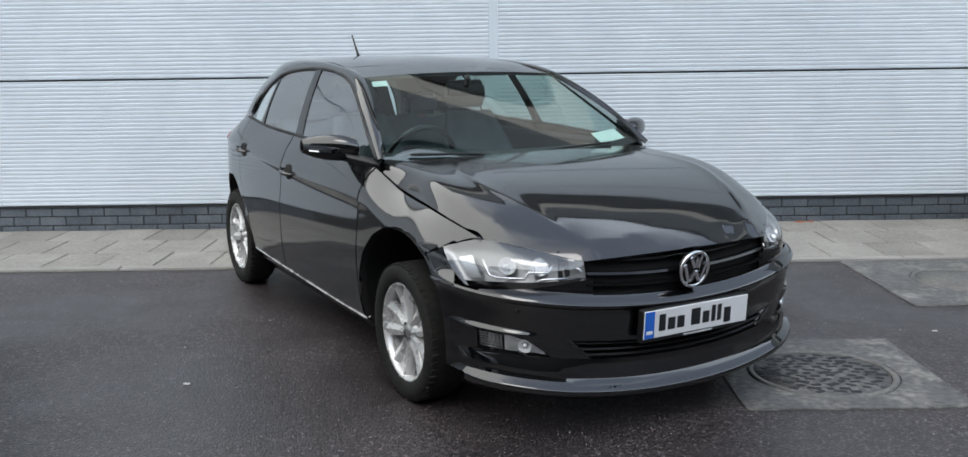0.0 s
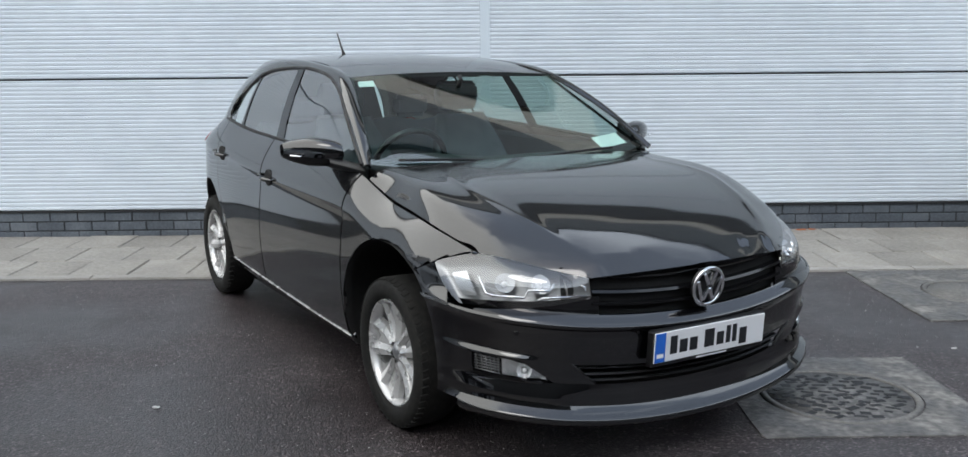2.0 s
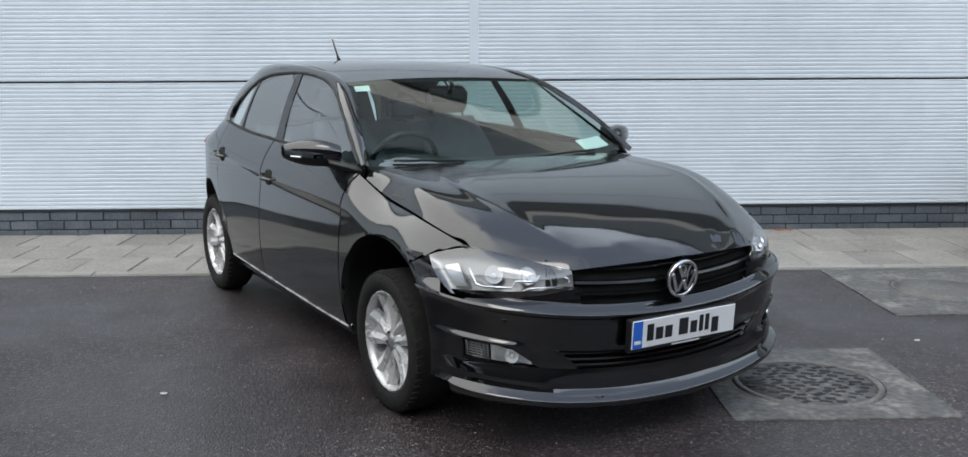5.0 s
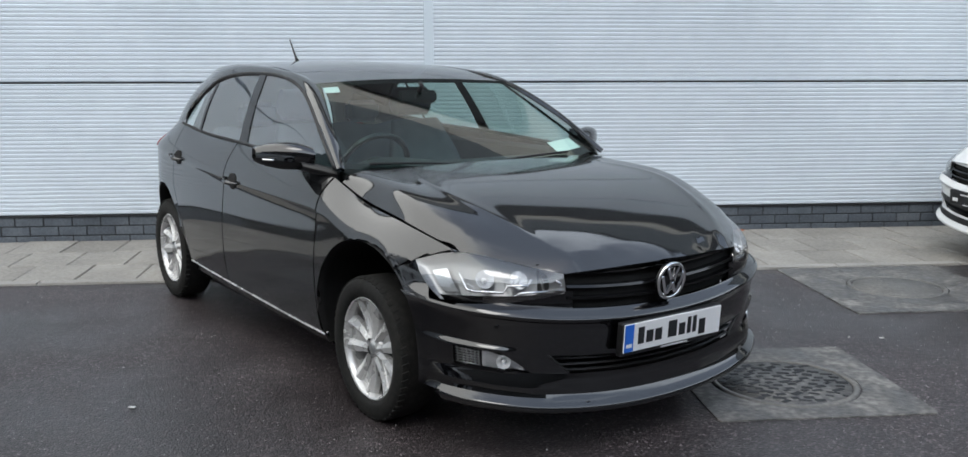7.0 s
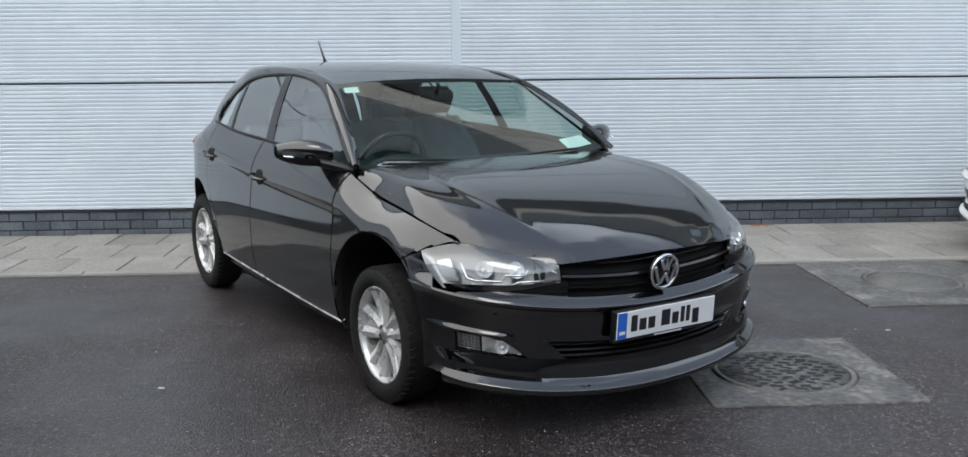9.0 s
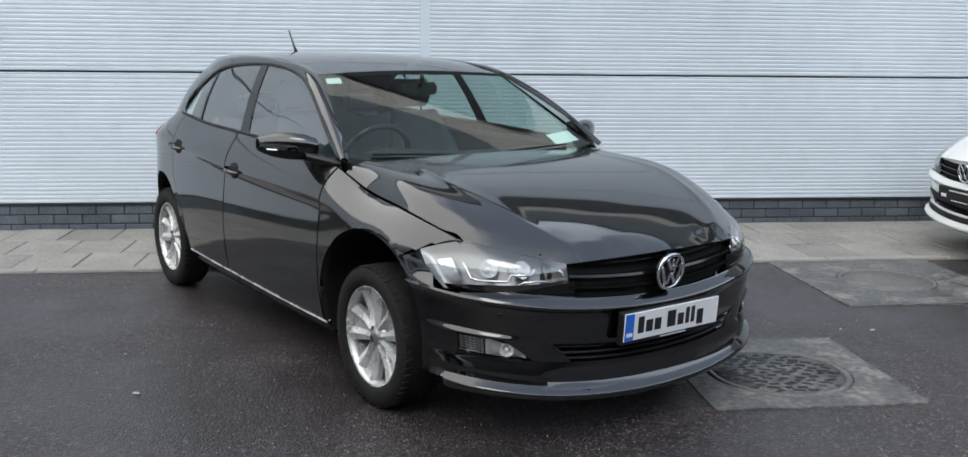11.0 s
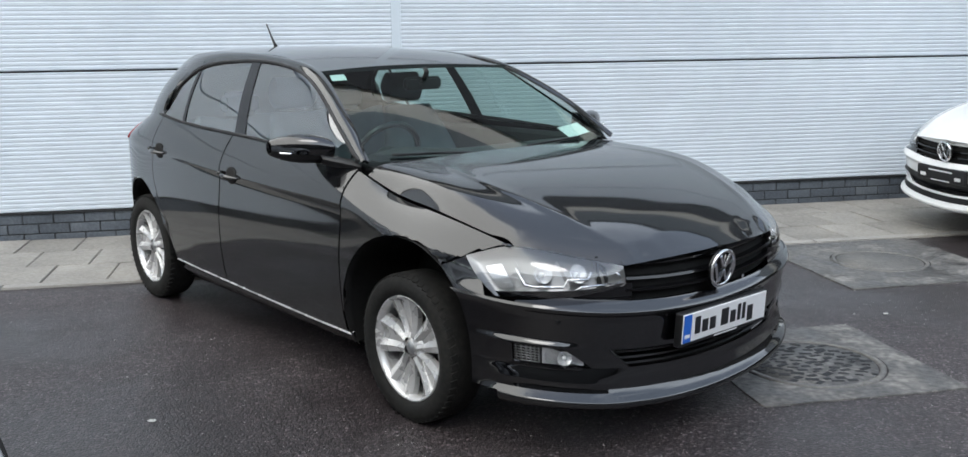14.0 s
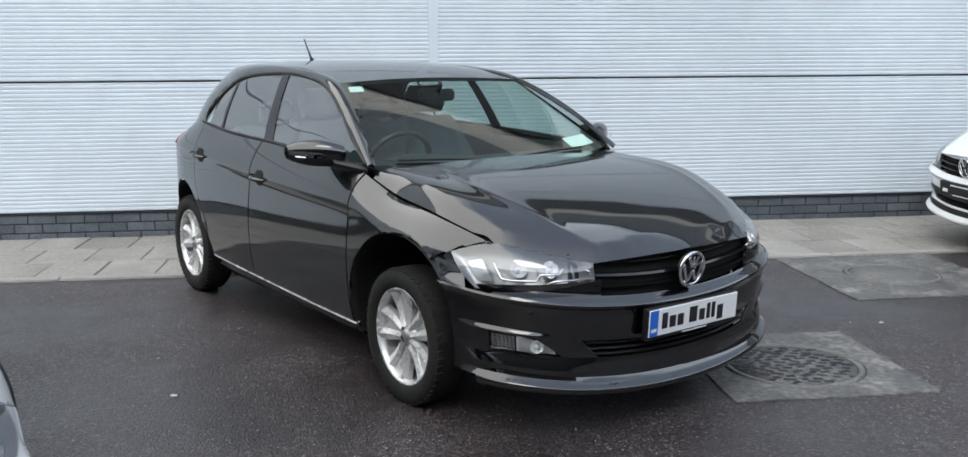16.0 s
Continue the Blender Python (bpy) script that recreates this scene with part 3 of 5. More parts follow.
def bonnet_rim(x):
    """Half-width and height of the bonnet's outline: along the wing, then along the lamp, then round the front."""
    if x <= 0.497:
        return belt(x)
    if x < 0.776:
        return [float(np.interp(x, [p[0] for p in lamp_edge], [p[k] for p in lamp_edge])) for k in (1, 2)]
    return 0.457 * max(0.0, (0.848 - x) / 0.072) ** 0.5, 0.697 + 0.014 * (x - 0.776) / 0.072


def bonnet_z(x, y):
    """The bonnet's skin: a crowned middle between two creases, and flanks that fall to the wings."""
    zm, (ye, ze), yk = bonnet_mid(x), bonnet_rim(x), bonnet_ridge(x)
    y = abs(y)
    if ye < 0.46:
        return zm - (zm - ze) * min(1.0, y / max(ye, 0.05)) ** 2
    yk = min(yk, 0.86 * ye)
    on = smooth(-0.30, 0.0, x) * (1 - smooth(0.50, 0.70, x))
    part = 0.08 + 0.10 * smooth(0.15, 0.52, x) + 0.16 * smooth(0.48, 0.70, x)
    k, front = smooth(0.0, 0.48, x), 0.38 * smooth(0.44, 0.62, x)
    if y <= yk:
        return zm - (zm - ze) * part * (y / yk) ** 2.2 + 0.004 * on * smooth(yk - 0.05, yk, y)
    t = min(1.0, (y - yk) / (ye - yk))
    return zm - (zm - ze) * (part + (1 - part) * ((0.03 + 0.42 * k + front) * t + (0.97 - 0.42 * k - front) * t ** (7.0 - 3.2 * k))) + 0.004 * on * (1 - smooth(0.0, 0.012, y - yk))


def bonnet_point(v, q):
    """v from the screen (0) to the front (1), q from -1 to 1 across; the crease runs along 0.7."""
    a = abs(q)
    if a <= 0.75:
        yf = 0.457 * a / 0.75
        xf = bonnet_front(yf)
    else:
        xf, yf, _ = lamp_top(1 - 0.64 * (a - 0.75) / 0.25)
    x = -0.345 + (xf + 0.345) * v
    ye, yk = bonnet_rim(min(x, 0.60))[0], bonnet_ridge(x)
    yk = min(yk, 0.86 * ye)
    y = yk * a / 0.7 if a <= 0.7 else yk + (ye - yk) * (a - 0.7) / 0.3
    y += (yf - y) * smooth(0.40, xf, x)
    return (x, math.copysign(y, q), bonnet_z(x, y))


def wheel(parent, x, z, s, r=0.305):
    """An alloy wheel with five split spokes, its outer face towards s."""
    hub = empty("wheel")
    hub.parent = parent
    hub.location = (x, s * 0.765, z)
    f = s
    tyre_prof = [(0.212, 0.075), (0.222, 0.088), (0.245, 0.094), (0.272, 0.092), (0.290, 0.082), (r - 0.003, 0.062), (r, 0.03), (r, -0.03), (r - 0.003, -0.062), (0.285, -0.085), (0.25, -0.092), (0.212, -0.08)]
    put("tyre", lathe([(a, f * o) for a, o in tyre_prof], 64), RUBBER, hub)
    # tread blocks round the shoulder
    blocks = []
    for i in range(56):
        me = bevelled_box(-0.011, 0.011, -0.014, 0.014, -0.006, 0.0012, 0.001)
        blocks.append(moved(me, pose(0, 0, 0, 0, 360 * i / 56, 0) @ pose(0, f * 0.071, r - 0.004, 14 * -f, 0, 18)))
    put("tread", join(blocks, RUBBER), None, hub)
    rim_prof = [(0.196, -0.07), (0.198, 0.05), (0.204, 0.066), (0.2125, 0.073), (0.2135, 0.079), (0.209, 0.081), (0.203, 0.074), (0.196, 0.060), (0.194, 0.045), (0.196, 0.040)]
    put("rim", lathe([(a, f * o) for a, o in rim_prof], 64), SATIN, hub, "silver alloy rim")
    put("brake_disc", lathe([(0.001, f * 0.0), (0.13, f * 0.0), (0.13, f * -0.02), (0.001, f * -0.02)], 32), material_once("brake_disc"), hub)
    put("inner_barrel", lathe([(0.001, f * -0.045), (0.187, f * -0.045), (0.187, f * -0.06)], 32), WELL, hub)
    for k in range(5):
        for side in (-1, 1):
            rows = []
            for q in (0.0, 0.12, 0.35, 0.6, 0.85, 1.0):
                rad = 0.040 + q * 0.164
                mid = side * (0.019 + q * 0.040)
                wd = 0.016 + 0.017 * q
                dep = 0.062 - 0.012 * math.sin(q * math.pi) + 0.011 * q
                rows.append([(mid - wd, f * (dep - 0.034), rad), (mid - wd * 0.92, f * (dep - 0.010), rad), (mid - side * wd * 0.15, f * dep, rad), (mid + wd * 0.92, f * (dep - 0.012), rad), (mid + wd, f * (dep - 0.034), rad)])
            me = patch(rows, (0, f, 0), 0)
            moved(me, pose(0, 0, 0, 0, 72 * k - 12, 0))
            sharp(me, 20)
            put("spoke", me, SATIN, hub)
        rows = [[(x * (0.012 + 0.05 * q), f * (0.036 + 0.012 * q), 0.06 + 0.135 * q) for x in (-1, 0, 1)] for q in lin(0, 1, 4)]
        put("spoke_web", moved(patch(rows, (0, f, 0), 0.006), pose(0, 0, 0, 0, 72 * k - 12, 0)), SATIN, hub)
    put("hub_face", lathe([(0.001, f * 0.055), (0.030, f * 0.056), (0.034, f * 0.051), (0.058, f * 0.048), (0.062, f * 0.02)], 32), SATIN, hub)
    cap = put("centre_cap", lathe([(0.001, f * 0.061), (0.024, f * 0.060), (0.027, f * 0.054)], 24), material_once("cap_grey"), hub, "grey centre cap")
    for k in range(5):
        w = radians(72 * k + 24)
        put("wheel_bolt", moved(lathe([(0.001, f * 0.053), (0.007, f * 0.053), (0.009, f * 0.047), (0.011, f * 0.046)], 8), pose(0.044 * math.sin(w), 0, 0.044 * math.cos(w))), PLASTIC, hub)
    return hub


MADE = {}


def material_once(name):
    table = {"brake_disc": ((0.10, 0.095, 0.09), 0.45, 0.8), "cap_grey": ((0.30, 0.31, 0.32), 0.3, 0.6)}
    if name not in MADE:
        MADE[name] = material(name, *table[name])
    return MADE[name]


def emblem(parent, x, z, r, tilt):
    """A chrome ring with slanted chrome bars on a dark disc."""
    e = empty("badge")
    e.parent = parent
    e.matrix_local = pose(x, 0, z, 0, 0, -90) @ pose(0, 0, 0, tilt, 0, 0)
    e["label"] = "round chrome badge on a dark disc"
    put("disc", lathe([(0.001, 0.004), (r * 0.9, 0.002), (r * 0.94, -0.012)], 40), GLOSS_BLACK, e)
    ring = tube([(r * 0.93 * math.cos(2 * math.pi * i / 48), 0.004, r * 0.93 * math.sin(2 * math.pi * i / 48)) for i in range(48)], r * 0.10, 8, True)
    put("ring", ring, CHROME, e)
    for p, q in (((-0.38, 0.72), (-0.06, 0.10)), ((0.38, 0.72), (0.06, 0.10)), ((-0.76, 0.36), (-0.36, -0.70)), ((0.76, 0.36), (0.36, -0.70)), ((-0.30, -0.66), (-0.03, -0.08)), ((0.30, -0.66), (0.03, -0.08))):
        d = Vector((q[0] - p[0], 0, q[1] - p[1])) * r
        n = Vector((-d.z, 0, d.x)).normalized() * r * 0.095
        a, b = Vector((p[0] * r, 0, p[1] * r)), Vector((q[0] * r, 0, q[1] * r))
        o = [(v.x, v.z) for v in (a + n, b + n, b - n, a - n)]
        put("bar", prism(o, 0.002, 0.012, 0.002), CHROME, e)
    return e


def headlight(parent, s):
    top, bot = lamp_top, lamp_low

    def skin(a, b, inset=0.0):
        p, q = np.array(top(a)), np.array(bot(a))
        n = np.array((0.80 + 0.1 * a, 0.75 - 0.75 * a, 0.42))
        n /= np.linalg.norm(n)
        r = p + (q - p) * b + n * (0.030 * math.sin(math.pi * b) * math.sin(math.pi * min(1, a * 0.9 + 0.06)) - inset)
        r[1] += 0.016 * math.sin(math.pi * b) * (1 - a) ** 4
        return (r[0], s * r[1], r[2])
    h = empty("headlight")
    h.parent = parent
    h["label"] = "clear headlight with chrome reflectors"
    out = (0.7, s * 0.5, 0.4)
    put("lens", patch([[skin(a, b) for b in lin(0, 1, 10)] for a in lin(0, 1, 24)], out, 0), LENS, h).visible_shadow = False
    put("housing", patch([[skin(a, b, 0.075 * math.sin(math.pi * a) ** 0.5 * math.sin(math.pi * b) ** 0.4 + 0.004) for b in lin(0, 1, 10)] for a in lin(0, 1, 24)], out, 0), LAMP_GREY, h)
    # dark lower border, silver running strip, inner fins
    put("bezel", patch([[skin(a, b, 0.004) for b in (0.87, 0.94, 1.0)] for a in lin(0.04, 1, 20)], out, 0), GLOSS_BLACK, h)
    strip = [skin(a, b, 0.020) for a, b in ((0.30, 0.42), (0.30, 0.74), (0.36, 0.78), (0.56, 0.79), (0.60, 0.64), (0.74, 0.62), (0.78, 0.42))]
    put("silver_strip", tube(strip, 0.0055, 6), CHROME, h)
    strip = [skin(a, b, 0.016) for a, b in ((0.60, 0.90), (0.68, 0.80), (0.82, 0.80), (0.985, 0.80), (0.98, 0.46), (0.955, 0.34))]
    put("silver_strip", tube(strip, 0.0045, 6), CHROME, h)
    for a, b, r in ((0.47, 0.52, 0.034), (0.70, 0.45, 0.034)):
        c, d = Vector(skin(a, b, 0.052)), Vector(skin(a, b, 0.0))
        bowl = lathe([(0.001, -0.012), (r * 0.5, -0.006), (r * 0.9, 0.014), (r, 0.020)], 24)
        put("reflector", moved(bowl, Matrix.Translation(c) @ (d - c).to_track_quat("Y", "Z").to_matrix().to_4x4()), REFLECTOR, h)
        bulb = lathe([(0.001, 0.018), (0.008, 0.014), (0.011, 0.0), (0.009, -0.01)], 16)
        put("bulb", moved(bulb, Matrix.Translation(c) @ (d - c).to_track_quat("Y", "Z").to_matrix().to_4x4()), PLATE_WHITE, h)
    for i, a in enumerate((0.33, 0.60, 0.86)):
        put("fin", patch([[skin(a + 0.004 * k, b, 0.022 + 0.03 * k) for b in lin(0.2, 0.8, 6)] for k in (0, 1)], (0, 0, 1), 0), REFLECTOR, h)
    put("indicator_lens", patch([[skin(a, b, 0.03) for b in lin(0.3, 0.78, 5)] for a in lin(0.10, 0.22, 4)], out, 0), REFLECTOR, h)
    return h


def seat(parent, x, y, w=0.25):
    st = empty("seat")
    st.parent = parent
    st.location = (x, y, 0)
    def slab(x0, z0, x1, z1, th, wd, name, mat):
        rows = []
        for q in lin(0, 1, 8):
            cx, cz = x0 + (x1 - x0) * q, z0 + (z1 - z0) * q
            dx, dz = x1 - x0, z1 - z0
            ln = math.hypot(dx, dz)
            nx, nz = -dz / ln, dx / ln
            k = wd * (1 - 0.28 * q ** 3) * (0.86 + 0.14 * math.sin(math.pi * min(1, q + 0.15)))
            t = th * (0.6 + 0.4 * math.sin(math.pi * q))
            rows.append([(cx - nx * t * c, k * w2, cz - nz * t * c) for w2, c in ((-0.6, -0.3), (-1, 0.1), (-0.95, 0.7), (-0.6, 0.6), (0, 0.45), (0.6, 0.6), (0.95, 0.7), (1, 0.1), (0.6, -0.3))])
        put(name, patch(rows, (0.6, 0, 0.6), 0.05), mat, st)
    slab(-0.08, 0.58, -0.32, 1.10, 0.10, w, "backrest", FABRIC)
    slab(0.42, 0.52, -0.08, 0.48, 0.10, w, "cushion", FABRIC)
    rows = [[(-0.335 + 0.05 * math.cos(a) - 0.02 * q, (q * 2 - 1) * 0.125 * (1 - 0.12 * abs(math.sin(a))), 1.215 + 0.085 * math.sin(a)) for a in lin(0, 2 * math.pi, 14)] for q in lin(0, 1, 6)]
    put("headrest", patch(rows, (1, 0, 0), 0), FABRIC, st)
    return st


def build_car(label, paint, m, plate="white", fog=True):
    car = empty("hatchback", m)
    tagged(car, label, "car", "parked cars")
    P = lambda name, me, mat, lab="": put(name, me, mat, car, lab)
    MID = (0, 0, 1)
    for s in (-1, 1):
        out = (0, s, 0.15)

        def side_rows(xs, lower, upper=1.0, nlow=18, nup=8):
            rows = []
            for x in xs:
                c = crease_z(x)
                zl = lower(x)
                col = [(x, s * flank(x, z), z) for z in lin(zl, c - 0.012, nlow)]
                col += [(x, s * flank(x, c - d), c - d) for d in (0.006, 0.0)]
                col += [(a, s * b, e) for a, b, e in (shoulder(x, q * upper) for q in lin(0.06, 1, nup))]
                rows.append(col)
            return rows

        def door_bottom(x):
            return 0.272 + 0.02 * (-x - 0.4)
        # front wing
        def wing_low(x):
            return max(0.27, arch_z(x, 0.0, 0.30, 0.405, 0.44))
        def wing_foot(x):
            # the arch, then the seam with the bumper, then the lamp's upper edge
            if x < 0.25:
                return wing_low(x)
            if x < 0.35:
                return 0.679 + 0.43 * (x - 0.25)
            return float(np.interp(x, [lamp_top(k)[0] for k in lin(0, 0.36, 12)], [lamp_top(k)[2] for k in lin(0, 0.36, 12)])) + 0.003
        xs_w = [-0.403, -0.39] + [0.405 * math.sin(a) for a in lin(radians(-72), radians(37), 24)] + lin(0.25, 0.495, 16)
        rows = []
        for x in xs_w:
            rows.append([(x, s * py, pz - 0.003 * (i / 26)) for i, (py, pz) in enumerate(side_profile(x, min(wing_foot(x), belt(x)[1] - 0.002)))])
        P("front_wing", patch(rows, out), paint)
        # doors
        P("front_door", patch(side_rows(lin(-0.412, -1.512, 26), door_bottom), out), paint)
        def rear_low(x):
            return max(door_bottom(x), arch_z(x, -2.55, 0.306, 0.402, 0.405) + 0.02)
        rows = []
        for q in lin(0, 1, 26):
            col = side_rows([-1.522 - q * 0.62 - 0.0], lambda x: 0.30 + 0.0 * x)[0]
            new_col = []
            for (x, y, z) in col:
                # the trailing edge sweeps back over the wheel
                back = 0.25 * smooth(0.38, 0.80, z) * q
                xx = x - back
                if z <= crease_z(x) - 0.0001:
                    new_col.append((xx, s * flank(xx, z), z))
                else:
                    sv = (z - crease_z(x)) / max(belt(x)[1] - crease_z(x), 0.01)
                    a, b, e = shoulder(xx, min(sv, 1))
                    new_col.append((a, s * b, e))
            rows.append(new_col)
        P("rear_door", patch(rows, out), paint)
        # rear quarter, from the door back round the wheel
        rows = []
        for q in lin(0, 1, 30):
            x0 = -2.148 - q * 0.93
            col = []
            zl = max(0.30, arch_z(x0, -2.55, 0.306, 0.402, 0.405)) if x0 > -2.95 else 0.30 + 0.0
            for z in lin(zl, crease_z(x0) - 0.004, 16):
                back = 0.25 * smooth(0.38, 0.80, z) * (1 - q) ** 2
                xx = x0 - back
                col.append((xx, s * flank(xx, z), z))
            for v in lin(0.05, 1, 8):
                xx = x0 - 0.25 * (1 - q) ** 2
                a, b, e = shoulder(xx, v)
                col.append((a, s * b, e))
            rows.append(col)
        P("rear_quarter", patch(rows, out), paint)
        # upper quarter and back pillar
        rows = []
        for q in lin(0, 1, 14):
            xb = -2.38 - q * 0.70
            yb, zb = belt(xb)
            t = 2.02 + 0.38 * q
            d, e = np.array(dlo_top(min(2.4, 2.1 + 0.3 * min(1, q * 2.0)))), np.array(pillar_in(t))
            low = np.array((xb, yb, zb))
            w = smooth(0.0, 0.55, q)
            col = []
            for v in lin(0, 1, 10):
                c1 = low + (e - low) * v
                bulge = 0.024 * math.sin(math.pi * v)
                c1 = c1 + np.array((0, bulge, 0.012 * math.sin(math.pi * v)))
                col.append((c1[0], s * c1[1], c1[2]))
            rows.append(col)
        rows = rows[1:]
        P("back_pillar", patch(rows, out, 0.01), paint)
        first = rows[0]
        edge = [np.array(dlo_top(2.4 - 0.36 * v)) * np.array((1, s, 1)) for v in lin(0, 1, len(first) - 1)]
        edge[0] = np.array((-2.40, s * belt(-2.40)[0], belt(-2.40)[1]))
        P("quarter_frame", patch([[tuple(e + (np.array(f) - e) * k + np.array((0, s * 0.006 * math.sin(math.pi * k), 0))) for k in lin(0, 1, 4)] for e, f in zip(edge, first)], out, 0.01), paint)
        # roof rail and screen pillar
        rows = []
        for t in lin(0.0, 2.4, 60):
            d, e = np.array(dlo_top(t)), np.array(pillar_in(t))
            tang = np.array(dlo_top(min(2.4, t + 0.05))) - np.array(dlo_top(max(0, t - 0.05)))
            n = np.cross(tang, e - d)
            n = n / max(np.linalg.norm(n), 1e-6)
            if n[1] < 0:
                n = -n
            col = []
            for v in lin(0.10, 1, 8):
                p = d + (e - d) * v + n * 0.016 * math.sin(math.pi * v)
                col.append((p[0], s * p[1], p[2]))
            rows.append(col)
        P("roof_rail", patch(rows, out, 0.012), paint)
        # rubber frame round the side windows
        edge = [(p[0], s * (p[1] - 0.002), p[2]) for p in (dlo_top(t) for t in lin(0.02, 2.4, 50))]
        P("window_seal", tube(edge, 0.009, 6), PLASTIC)
        P("belt_seal", tube([(x, s * (belt(x)[0] + 0.001), belt(x)[1] + 0.004) for x in lin(-0.43, -2.46, 40)], 0.008, 6), PLASTIC)

        # side glass: belt line up to the frame
        def pane(x0, x1, slant0=0.0, slant1=0.0, n=14):
            rows = []
            tops = [dlo_top(t) for t in lin(0.0, 2.4, 240)]
            tx, ty, tz = [-p[0] for p in tops], [p[1] for p in tops], [p[2] for p in tops]
            for q in lin(0, 1, n):
                col = []
                for v in lin(0, 1, 8):
                    xv = x0 + slant0 * v + (x1 + slant1 * v - x0 - slant0 * v) * q
                    yb, zb = belt(xv)
                    yt, zt = float(np.interp(-xv, tx, ty)), float(np.interp(-xv, tx, tz))
                    z = zb + (zt - zb) * v
                    y = yb + (yt - yb) * v + 0.012 * math.sin(math.pi * v) * min(1, (zt - zb) / 0.3)
                    col.append((xv, s * (y - 0.006), z))
                rows.append(col)
            return patch(rows, out, 0)
        g = P("side_window", pane(-0.44, -1.40, 0.0, -0.12), SIDE_GLASS, "tinted front door glass")
        g2 = P("side_window", pane(-1.51, -2.12, -0.10, -0.05), SIDE_GLASS, "tinted rear door glass")
        g3 = P("quarter_window", pane(-2.15, -2.455, -0.05, 0.0), SIDE_GLASS, "small tinted quarter glass")
        for g in (g, g2, g3):
            g.visible_shadow = False
        for x0, wd, sl, nm in ((-1.40, 0.11, -0.12, "door_pillar"), (-2.12, 0.03, -0.05, "quarter_bar")):
            me = pane(x0, x0 - wd, sl, sl + (0.02 if wd > 0.05 else 0), 4)
            moved(me, Matrix.Translation((0, s * 0.004, 0)))
            P(nm, me, GLOSS_BLACK, "gloss black pillar strip")
        # sill, with a bright reflecting lower edge
        rows = [[(x, s * y, z - 0.004 * 0) for y, z in ((0.835 - 0.0, door_bottom(x) - 0.008), (0.826, door_bottom(x) - 0.02), (0.822, 0.245), (0.80, 0.205), (0.74, 0.185))] for x in lin(-0.40, -2.14, 30)]
        P("sill", patch(rows, out, 0.01), paint)
        P("sill_lip", tube([(x, s * (flank(x, door_bottom(x)) + 0.001), door_bottom(x) - 0.006) for x in lin(-0.385, -2.13, 20)], 0.0045, 6), SATIN if plate == "white" else paint, "thin bright edge along the sill")
        # arches: liners and lips
        for xc, zc, rx, rz in ((0.0, 0.30, 0.405, 0.44), (-2.55, 0.306, 0.402, 0.405)):
            a = lin(radians(-8), radians(188), 36)
            ring = []
            for w in a:
                c, d = math.cos(w), max(math.sin(w), -0.3)
                px, pz = xc + rx * math.copysign(abs(c) ** (2 / 2.3), c), zc + rz * math.copysign(abs(d) ** (2 / 2.3), d)
                ring.append((px, pz))
            rows = []
            for px, pz in ring:
                yo = flank(min(max(px, -3.0), 0.41), max(pz, 0.2)) - 0.004
                rows.append([(px, s * yo, pz), (xc + (px - xc) * 0.985, s * (yo - 0.03), zc + (pz - zc) * 0.985), (xc + (px - xc) * 1.0, s * (yo - 0.035), zc + (pz - zc) * 1.0), (xc + (px - xc) * 1.02, s * 0.50, zc + (pz - zc) * 1.02)])
            P("arch_liner", patch(rows, (0, 0, -1), 0), WELL, "dark wheel arch liner")
            disc = prism([(px, pz) for px, pz in ring] + [(xc - rx, 0.22), (xc + rx, 0.22)], s * 0.50, s * 0.485)
            P("arch_wall", disc, WELL)
            wheel(car, xc, 0.292 if xc > -1 else 0.306, s, 0.300 if xc > -1 else 0.306)
        headlight(car, s)
        # door handles
        for x, z in ((-1.385, 0.843), (-2.285, 0.893)):
            h = empty("door_handle")
            h.parent = car
            h.location = (x, s * (half_width(x) + 0.001), z)
            # slightly proud dark disc; the shade of the grip cup is in its colour
            cup = lathe([(0.001, s * 0.001), (0.034, s * 0.002), (0.044, s * 0.0015), (0.047, s * -0.006)], 24)
            cup.transform(Matrix.Diagonal((1.12, 1, 0.92, 1)))
            put("recess_shade", cup, WELL, h, "dark disc standing in for the grip cup shade")
            grip = [(xx, s * (0.006 + 0.026 * math.sin(math.pi * (q + 0.02))), 0.004 - 0.012 * q) for q, xx in ((q, -0.088 + 0.165 * q) for q in lin(0, 1, 12))]
            me = tube(grip, [0.007 + 0.005 * math.sin(math.pi * q) for q in lin(0, 1, 12)], 10)
            put("grip", me, paint, h)
            put("lock_cap", tube([(-0.112, s * 0.003, 0.010), (-0.098, s * 0.016, 0.008), (-0.090, s * 0.010, 0.006)], [0.008, 0.010, 0.007], 8), paint, h)
        # mirror
        mir = empty("door_mirror")
        mir.parent = car
        mir["label"] = "door mirror in body colour with black foot"
        rows = []
        for q in lin(0, 1, 14):
            yy = 0.795 + 0.215 * q
            k = math.sin(math.pi * (0.12 + 0.80 * q)) ** 0.45
            hh, dd = 0.062 * k * (1.08 - 0.22 * q), 0.085 * k * (1.1 - 0.35 * q)
            cx, cz = -0.60 - 0.13 * q, 1.030 + 0.012 * q
